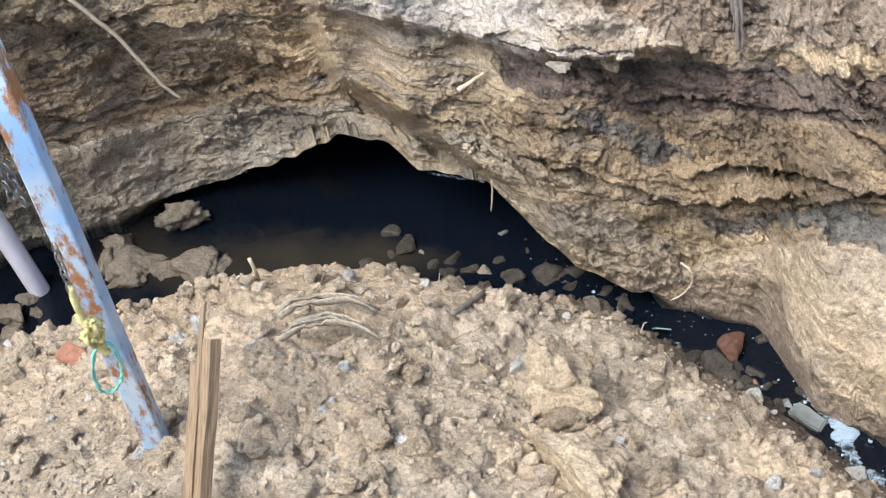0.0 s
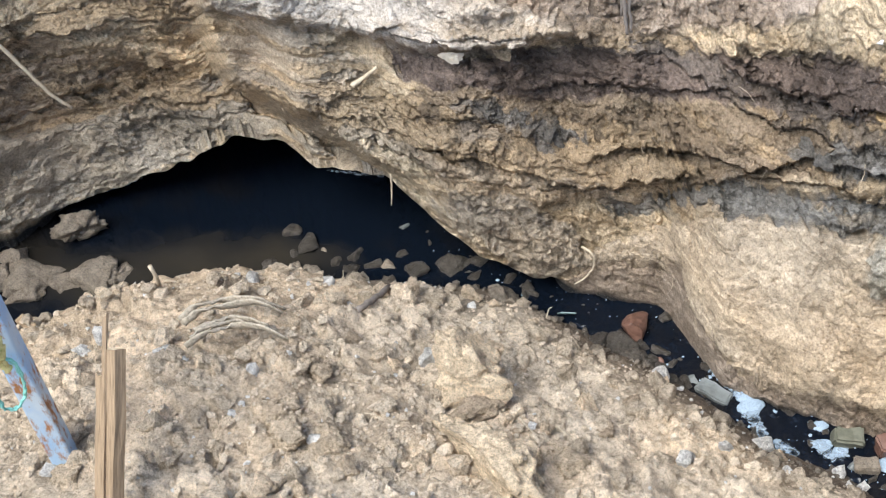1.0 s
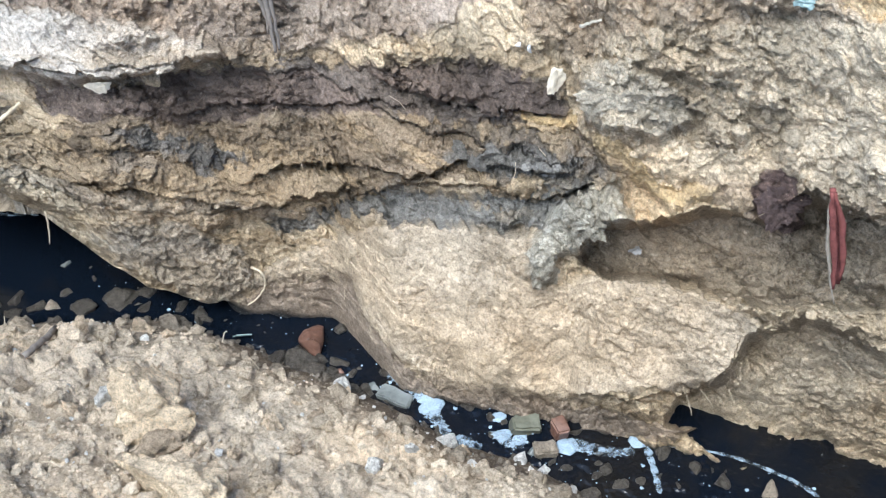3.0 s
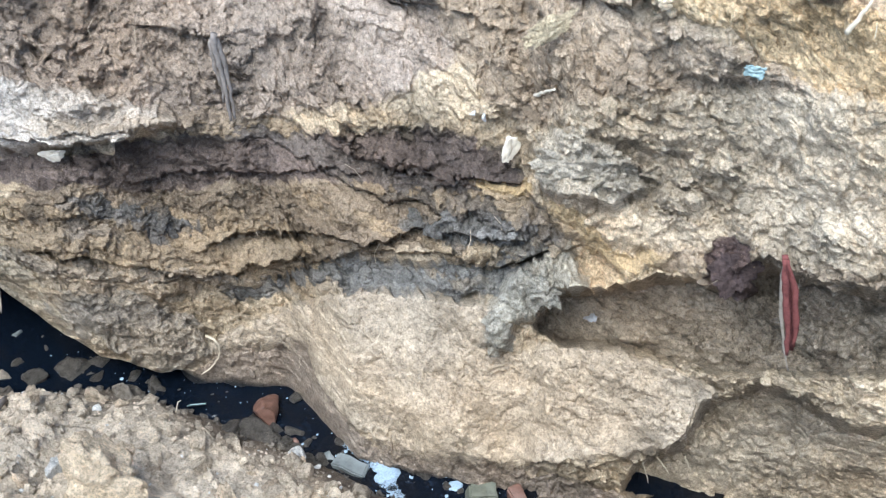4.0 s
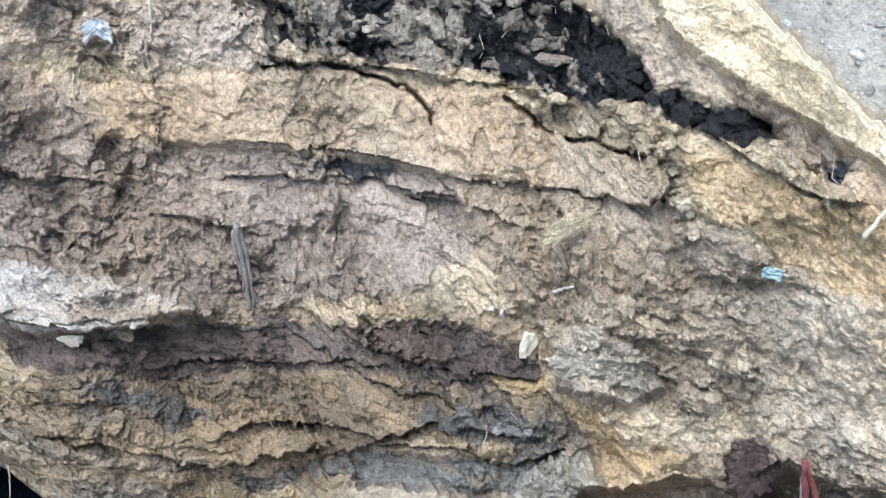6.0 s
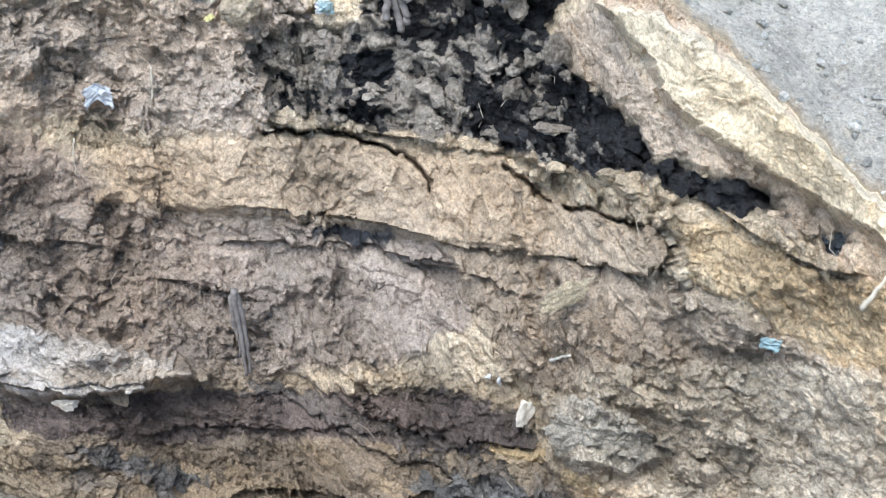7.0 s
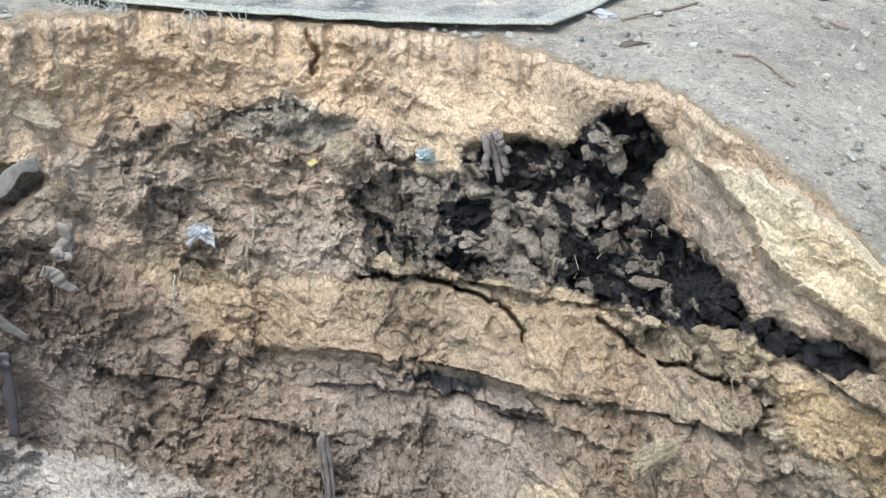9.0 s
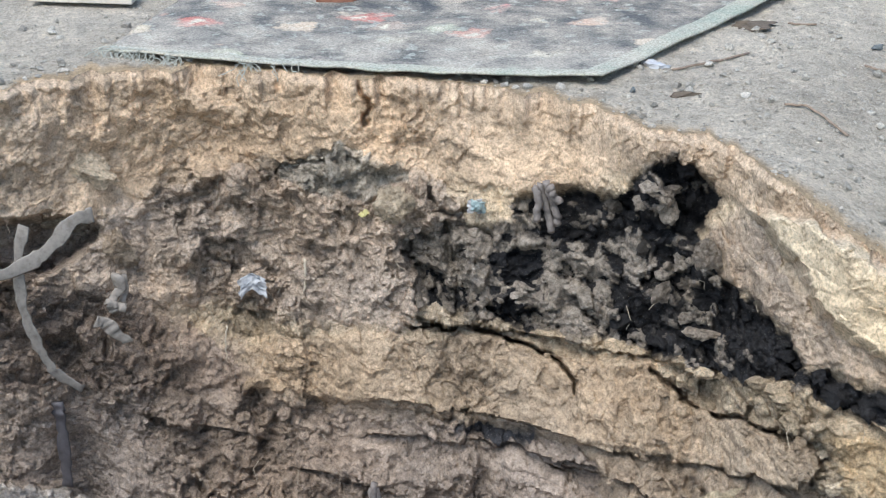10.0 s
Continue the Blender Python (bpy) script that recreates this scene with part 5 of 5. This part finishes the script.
for k, (row, w, mat) in enumerate([([(18.82, -41.47), (18.91, -42.41), (19.23, -43.72), (19.68, -44.78), (20.27, -45.85)], 0.010, TAN), ([(18.82, -41.47), (19.34, -42.56), (19.88, -43.83), (20.19, -45.03)], 0.020, RED), ([(18.92, -41.61), (19.66, -42.73), (20.12, -44.02), (20.24, -44.90)], 0.016, RED), ([(18.81, -41.63), (19.21, -42.81), (19.68, -44.09), (20.02, -45.28)], 0.016, RED)]):
    line = spline(hung(row, 0.05 + 0.012 * k), 5, 0.002, k)
    n = len(line)
    tube("fold", line, [0.5 * w * (0.5 + math.sin(math.pi * min(q / n + 0.08, 1)) * 0.6 + 0.15 * math.sin(1.3 * q + k)) for q in range(n)], mat, rag, flat=0.5)


def strap(points, width, mat, label, out=0.05, category="strap", flat=0.12, jitter=0.003):
    line = spline(hung(points, out), 6, jitter, len(label))
    ob = tube(category.replace(" ", "_"), line, [width * (0.85 + 0.15 * math.sin(0.7 * q)) for q in range(len(line))], mat, sides=10, flat=flat, side=Vector((0, 1, 0)))
    return tagged(ob, label, category)


strap([(-27.12, -24.00), (-26.19, -23.85), (-24.74, -23.46), (-23.72, -22.75), (-22.94, -22.09), (-22.10, -21.91)], 0.024, GREYSTRAP, "wide dusty grey strap hanging out of the soil", 0.10)
strap([(-24.97, -22.06), (-25.30, -23.12), (-25.47, -24.65), (-25.31, -25.83), (-24.84, -27.22), (-24.19, -28.10), (-23.33, -28.65)], 0.019, GREYSTRAP, "long dusty grey strap dangling down the cut face", 0.07)
strap([(-24.56, -29.02), (-24.48, -29.87), (-24.44, -30.98), (-24.53, -32.28)], 0.022, DARKBAG, "dark grey plastic bag hanging flat on the soil", 0.03, "plastic bag", 0.4, 0.004)


def lump(a, e, size, mat, label, seed, name="stone", out=0.0, detail=4, turn=0.0, rough=0.6):
    p = wall_spot(a, e, out)
    v, f = rock_shape(seed, detail, rough)
    bm = bmesh.new()
    q = [bm.verts.new(Vector(x)) for x in v * np.array(size)]
    for t in f:
        bm.faces.new([q[k] for k in t])
    ob = part(name, bm, mat)
    ob.matrix_world = pose(*p, 0, turn, -a)
    return tagged(ob, label, name.replace("_", " "))


lump(-21.08, -23.34, (0.085, 0.07, 0.085), earth("lodged_stone_soil", (0.36, 0.28, 0.2)), "rounded brown stone lodged in the cut face", 701, "stone", 0.01)
lump(-22.27, -20.33, (0.10, 0.05, 0.09), PALE, "pointed pale soil lump standing out of the cut", 702, "soil_lump", 0.0)
lump(-23.18, -22.14, (0.12, 0.05, 0.05), earth("lodged_lump_soil", (0.40, 0.32, 0.23)), "soil lump over a hollow in the cut face", 703, "soil_lump", 0.02)
lump(-18.98, -37.02, (0.045, 0.02, 0.04), PALECLAY, "pale angular chip of clay in the cut face", 704, "clay_chip", 0.04, 3)
lump(3.85, -38.54, (0.036, 0.015, 0.05), PALECLAY, "thin pale flake of clay standing out", 705, "clay_flake", 0.07, 3, 20)
lump(5.95, -33.53, (0.105, 0.022, 0.05), earth("pale_flake_soil", (0.47, 0.38, 0.25)), "leaning pale flake of soil on the cut face", 706, "soil_flake", 0.11, 4, -38)
lump(2.63, -37.20, (0.016, 0.012, 0.02), WHITE, "small white scrap in the cut face", 708, "plastic_scrap", 0.02, 3)
lump(2.05, -37.10, (0.01, 0.012, 0.014), WHITE, "small white scrap in the cut face", 709, "plastic_scrap", 0.02, 3)
lump(8.90, -45.11, (0.022, 0.018, 0.02), WHITE, "small white stone under the overhang", 710, "stone", 0.02, 3)
lump(16.44, -42.44, (0.085, 0.06, 0.08), PURPLE, "dark purple-brown clay lump in the bank", 711, "clay_lump", -0.035, 5, 0, 0.7)
lump(-5.58, -22.30, (0.034, 0.025, 0.03), PLASTIC, "pale greenish stone in the burnt layer", 712, "stone", 0.03, 3)
lump(-10.59, -22.56, (0.026, 0.02, 0.02), plain("yellow_scrap", (0.60, 0.52, 0.22), 0.7), "small yellow scrap in the cut face", 713, "plastic_scrap", 0.02, 3)
lump(-9.17, -22.25, (0.075, 0.04, 0.07), earth("pale_lump_soil", (0.46, 0.37, 0.26)), "pale squarish lump of soil beside the burnt layer", 714, "soil_lump", 0.01)
lump(2.59, -25.49, (0.03, 0.025, 0.045), MUDROCK, "pale grey stone in the burnt black layer", 715, "stone", 0.04, 3)
lump(4.59, -23.87, (0.05, 0.03, 0.07), MUDROCK, "grey slab of clay in the burnt layer", 716, "stone", 0.04, 4)
lump(4.62, -26.92, (0.07, 0.03, 0.022), MUDROCK, "flat grey stone in the burnt layer", 717, "stone", 0.04, 3)
lump(7.83, -39.01, (0.16, 0.06, 0.10), earth("chalky_soil", (0.56, 0.485, 0.38), relief=0.01), "big chalky grey-white block in the cut face", 718, "chalk_block", -0.03, 5, 0, 0.9)
lump(6.13, -44.10, (0.09, 0.045, 0.06), earth("grey_clay", (0.41, 0.375, 0.31), relief=0.01), "lump of pale grey clay in the bank", 719, "clay_lump", -0.03, 5, 0, 0.9)


def crumpled(a, e, w, h, mat, label, seed, name, out=0.04, droop=0.0):
    """A torn, creased scrap hanging on the face."""
    p = wall_spot(a, e, out)
    n = 22
    uu, vv = np.meshgrid(np.linspace(-1, 1, n), np.linspace(-1, 1, n))
    q = np.stack([uu * 1.3 + seed, vv * 1.3, uu * 0], -1)
    edge = 1 + 0.35 * fbm(q * 1.2 + 7, 2)
    x = uu * w * edge + 0.3 * w * fbm(q * 2, 2)
    z = vv * h * (1 + 0.4 * fbm(q + 30, 2)) - droop * np.abs(uu)
    y = 0.7 * w * np.abs(fbm(q * 0.9 + 50, 2))
    ob = mesh_from(name, np.stack([x, y, z], -1).reshape(-1, 3), quads(n, n), mat, True)
    ob.matrix_world = pose(*p, 0, 0, -a)
    m = ob.modifiers.new("thick", "SOLIDIFY")
    m.thickness = 0.002
    return tagged(ob, label, name.replace("_", " "))


crumpled(-15.60, -25.05, 0.040, 0.030, WHITE, "crumpled dirty white plastic caught in the soil", 3, "plastic_scrap", 0.05, 0.03)
crumpled(15.63, -34.61, 0.024, 0.016, PLASTIC, "crumpled turquoise scrap in the cut face", 8, "plastic_scrap", 0.08)
cloth = new("cloth")
tagged(cloth, "knotted dusty grey cloth hanging under a stone", "cloth")
for k, (row, w, flat) in enumerate([([(-21.42, -24.32), (-21.32, -24.89), (-21.75, -25.40), (-21.59, -25.76)], 0.020, 0.45), ([(-21.15, -24.40), (-21.10, -25.00), (-21.30, -25.50)], 0.014, 0.4), ([(-21.95, -25.45), (-21.55, -25.55), (-21.15, -25.70)], 0.016, 0.6), ([(-22.48, -26.10), (-22.10, -26.20), (-21.81, -26.54), (-21.22, -27.06)], 0.026, 0.12)]):
    line = spline(hung(row, 0.05 + 0.006 * k), 6, 0.003, k)
    tube("fold", line, [w * (0.85 + 0.2 * math.sin(0.5 * q + k)) for q in range(len(line))], TAN, cloth, sides=10, flat=flat, side=Vector((0, 1, 0)))
crumpled(-5.68, -22.28, 0.022, 0.02, WHITE, "small pale scrap of plastic in the soil", 18, "plastic_scrap", 0.03)

# ---- on the ground above ----
def ground_height(x, y):
    b, r = math.atan2(x, y), math.hypot(x, y)
    j = int(np.argmin(np.abs(gb - b)))
    i = int(np.argmin(np.abs(gr[:, j] - r)))
    return float(gpos[i, j, 2])


def rug_material(width):
    m, n, l, b = material("worn_floral_weave", 0.95, 0.1)
    co = n.new("ShaderNodeAttribute")
    co.attribute_name = "soil"
    vor = n.new("ShaderNodeTexVoronoi")
    vor.inputs["Scale"].default_value = 5.0
    bent = blend(n, l, "ADD", 0.16, co.outputs["Vector"], tex_noise(n, l, 13, 4, 0.6).outputs["Color"])
    l.new(bent, vor.inputs["Vector"])
    shape = ramp(n, l, vor.outputs["Distance"], [(0.24, (1, 1, 1)), (0.34, (0, 0, 0))])
    pickc = ramp(n, l, vor.outputs["Color"], [(0.2, (0.42, 0.12, 0.10)), (0.45, (0.55, 0.48, 0.34)), (0.6, (0.20, 0.27, 0.20)), (0.8, (0.50, 0.22, 0.20))])
    heart = ramp(n, l, vor.outputs["Distance"], [(0.08, (1, 1, 1)), (0.14, (0, 0, 0))])
    c = blend(n, l, "MIX", shape.outputs[0], (0.055, 0.062, 0.068), pickc.outputs[0])
    c = blend(n, l, "MIX", heart.outputs[0], c, (0.60, 0.55, 0.42))
    leaf = n.new("ShaderNodeTexVoronoi")
    leaf.inputs["Scale"].default_value = 16
    l.new(bent, leaf.inputs["Vector"])
    c = blend(n, l, "MIX", ramp(n, l, leaf.outputs["Distance"], [(0.22, (0.7, 0.7, 0.7)), (0.32, (0, 0, 0))]).outputs[0], c, (0.30, 0.33, 0.29))
    sep = n.new("ShaderNodeSeparateXYZ")
    l.new(co.outputs["Vector"], sep.inputs[0])
    for axis, edge, mode in ((0, width - 0.07, "GREATER_THAN"), (1, 0.05, "LESS_THAN")):
        cut = n.new("ShaderNodeMath")
        cut.operation = mode
        cut.inputs[1].default_value = edge
        l.new(sep.outputs[axis], cut.inputs[0])
        c = blend(n, l, "MIX", cut.outputs[0], c, (0.28, 0.31, 0.25))
    dust = tex_noise(n, l, 6, 7, 0.7)
    c = blend(n, l, "MIX", ramp(n, l, dust.outputs[0], [(0.40, (0.06, 0.06, 0.06)), (0.66, (0.75, 0.75, 0.75))]).outputs[0], c, (0.49, 0.425, 0.335))
    front = n.new("ShaderNodeMapRange")
    front.inputs["From Min"].default_value, front.inputs["From Max"].default_value = 0.10, 0.75
    front.inputs["To Min"].default_value, front.inputs["To Max"].default_value = 0.45, 0.0
    l.new(sep.outputs[1], front.inputs["Value"])
    lost = n.new("ShaderNodeMath")
    lost.operation = "MULTIPLY"
    l.new(front.outputs[0], lost.inputs[0])
    l.new(ramp(n, l, tex_noise(n, l, 10, 6, 0.7).outputs[0], [(0.36, (0.2, 0.2, 0.2)), (0.56, (1.3, 1.3, 1.3))]).outputs[0], lost.inputs[1])
    c = blend(n, l, "MIX", lost.outputs[0], c, (0.44, 0.40, 0.33))
    c = blend(n, l, "MULTIPLY", 0.7, c, ramp(n, l, tex_noise(n, l, 140, 4, 0.7).outputs[0], [(0.38, (0.55, 0.55, 0.55)), (0.6, (1.35, 1.35, 1.35))]).outputs[0])
    l.new(c, b.inputs["Base Color"])
    bump(n, l, b, tex_noise(n, l, 350, 3).outputs[0], 0.8, 0.003)
    return m


corner = Vector((-1.508, 3.954, 0))
corner_r = Vector((-0.028, 3.854, 0))
far_r = Vector((0.570, 4.906, 0))
span = (corner_r - corner).length
along_x = (corner_r - corner).normalized()
along_y = Vector((-along_x.y, along_x.x, 0))
lean = (far_r - corner_r).dot(along_x) / (far_r - corner_r).dot(along_y)
nu, nv = 110, 90
U, V = np.meshgrid(np.linspace(0, 1, nu), np.linspace(0, 1, nv))
lx = U * span + V * 1.7 * lean * U
ly = V * 1.7 - 0.05 * np.sin(U * math.pi) * (1 - V) + 0.012 * fbm(np.stack([U * 9, V * 3, U * 0], -1), 3)
lz = 0.016 + 0.012 * fbm(np.stack([lx * 2.5, ly * 2.5, lx * 0], -1), 3) + 0.01 * (1 - ease(ly, -0.06, 0.08)) * fbm(np.stack([lx * 5, ly * 0, lx * 0], -1), 2)
RUG = rug_material(span)
rug = new("rug")
rug.matrix_world = Matrix.Translation((corner.x, corner.y, 0.012)) @ Matrix(((along_x.x, along_y.x, 0, 0), (along_x.y, along_y.y, 0, 0), (0, 0, 1, 0), (0, 0, 0, 1)))
tagged(rug, "worn dusty floral rug with frayed green border", "rug")
weave = mesh_from("weave", np.stack([lx, ly, lz], -1).reshape(-1, 3), quads(nv, nu), RUG, True, np.stack([U * span, V * 1.7, U * 0], -1).reshape(-1, 3))
weave.parent = rug
th = weave.modifiers.new("thick", "SOLIDIFY")
th.thickness, th.offset = 0.006, -1
FRAY = plain("frayed_thread", (0.40, 0.40, 0.34), 0.9, 100, 0.3)
for k in range(70):
    x0 = 0.26 * rr.random() ** 1.6 if k % 5 else rr.uniform(0.40, 0.62)
    pts = [(x0, 0.02 - 0.05 * math.sin(x0 / span * math.pi), 0.018)]
    for q in range(4):
        p = pts[-1]
        pts.append((p[0] + rr.uniform(-0.025, 0.03), p[1] - rr.uniform(0.004, 0.02), p[2] - rr.uniform(0.0, 0.028) * (1 if q else 0.2)))
    tube("fringe", spline(pts, 4, 0.001, k), 0.0014, FRAY, rug, sides=4)


def litter(name, x, y, size, mat, label, seed, rough=0.5, turn=0):
    return boulder(name, (x, y, ground_height(x, y)), size, mat, label, seed, category=name.replace("_", " "), detail=4, rough=rough, turn=turn, sink=0.5)


BRANCH = plain("dry_branch", (0.24, 0.18, 0.13), 0.9, 60, 0.5, 0.002)
DUNG = plain("dark_dry_litter", (0.11, 0.085, 0.06), 0.95, 60, 0.6, 0.004)
litter("plastic_scrap", 0.111, 4.066, (0.075, 0.05, 0.02), WHITE, "crumpled white plastic scrap by the rug", 801)
litter("leaf_litter", 0.194, 3.803, (0.055, 0.03, 0.015), DUNG, "dark dry leaf litter lying on the ground", 802)
litter("stone", 0.056, 3.817, (0.016, 0.016, 0.014), CONCRETE, "small bluish stone on the ground", 803)
litter("leaf_litter", 0.447, 4.548, (0.08, 0.08, 0.03), DUNG, "heap of dry brown leaf litter beside the rug", 804)
litter("stone", 0.825, 4.433, (0.025, 0.03, 0.02), CONCRETE, "small grey stone on the ground", 805)
litter("dark_rag", -0.830, 4.417, (0.075, 0.05, 0.03), DARKBAG, "dark crumpled rag lying on the rug", 806)
litter("dark_rag", -0.332, 4.389, (0.04, 0.03, 0.025), DARKBAG, "small dark rag lying on the rug", 807)
litter("leaf_litter", 0.011, 4.623, (0.07, 0.05, 0.025), TAN, "pale tangle of dry litter on the rug", 808)
block("brick_piece", -0.936, 4.625, 0.05, (0.13, 0.09, 0.06), BRICK, "broken brown brick lying on the rug edge", "brick", 12, 3, 9)
bd = block("plank", -1.802, 4.564, 0.03, (0.36, 0.11, 0.022), plain("grey_board", (0.60, 0.53, 0.44), 0.85, 40, 0.4), "short pale sawn plank lying on the ground", "plank", 4, 1, 10)
for pts, w, lab in ((((0.463, 3.707), (0.526, 3.714), (0.565, 3.662), (0.614, 3.572)), 0.004, "thin dry twig lying on the ground"),
                    (((0.173, 4.011), (0.291, 4.118), (0.408, 4.253)), 0.004, "thin dry twig lying on the ground beside the rug"),
                    (((0.747, 4.198), (0.800, 4.158), (0.849, 4.140)), 0.004, "thin dry twig lying on the ground"),
                    (((0.558, 4.590), (0.649, 4.601)), 0.004, "short dark twig on the ground")):
    line = spline([(x, y, ground_height(x, y) + 0.006) for x, y in pts], 4, 0.003, len(lab))
    tagged(tube("twig", line, w, BRANCH, sides=6), lab, "twig")
grit = []
for _ in range(3800):
    a, dd = rr.uniform(-28, 22), 0.03 + 1.9 * rr.random() ** 1.3
    j = int(np.argmin(np.abs(gb - radians(a))))
    r = rim_r[j] + dd
    x, y = r * math.sin(gb[j]), r * math.cos(gb[j])
    i = int(np.searchsorted(bands, dd))
    size = 0.0028 * (1 / max(rr.random(), 0.02)) ** 0.5
    grit.append(((x, y, gpos[min(i, len(bands) - 1), j, 2] + size * 0.3), size, 0.7, np.array((0.5, 0.46, 0.39)) * rr.uniform(0.6, 1.35)))
scatter("grit", grit, MOUND, TINY, "fine pale grit strewn on the dusty ground", 11)

# ---- dry straw and rootlets ----
def straws(name, spots_dirs, mat, label, seed):
    r = np.random.default_rng(seed)
    vs, fs, n = [], [], 0
    for p, way, length, w in spots_dirs:
        way = np.array(way) / np.linalg.norm(way)
        u = np.cross(way, r.normal(size=3))
        u /= np.linalg.norm(u)
        v = np.cross(way, u)
        bend = r.normal(size=3) * 0.18 * length
        for q in range(3):
            c = np.array(p) + way * length * q / 2 + bend * (q == 1)
            vs += [c + w * u, c - 0.5 * w * u + 0.87 * w * v, c - 0.5 * w * u - 0.87 * w * v]
        for q in range(2):
            for k in range(3):
                fs.append((n + 3 * q + k, n + 3 * q + (k + 1) % 3, n + 3 * q + 3 + (k + 1) % 3, n + 3 * q + 3 + k))
        n += 9
    return tagged(mesh_from(name, np.array(vs), np.array(fs), mat, True), label, "straw", kind="stuff")


bits = []
for _ in range(120):
    a, e = rr.uniform(-48, 22), rr.uniform(-48, -20)
    j = min(int(np.searchsorted(turns, a)), COLS - 1)
    if not foot[j] + 1.0 < e < top[j] - 0.8:
        continue
    p = wall_spot(a, e, 0.01)
    bits.append((p, (rr.normal(), -0.5, -abs(rr.normal()) - 0.2), rr.uniform(0.02, 0.07), rr.uniform(0.0006, 0.0013)))
straws("rootlets", bits, ROOT, "fine pale rootlets sticking out of the cut face", 31)
bits = []
for _ in range(120):
    a, r = rr.uniform(-56, 5), rr.uniform(1.9, 3.7)
    x, y = r * math.sin(radians(a)), r * math.cos(radians(a))
    if heap_z(x, y) > WATER + 0.08:
        bits.append(((x, y, heap_z(x, y) + 0.012), (rr.normal(), rr.normal(), 0.15 * rr.normal()), rr.uniform(0.02, 0.08), rr.uniform(0.001, 0.0022)))
straws("straw", bits, ROOT, "bits of dry straw strewn on the heap", 32)
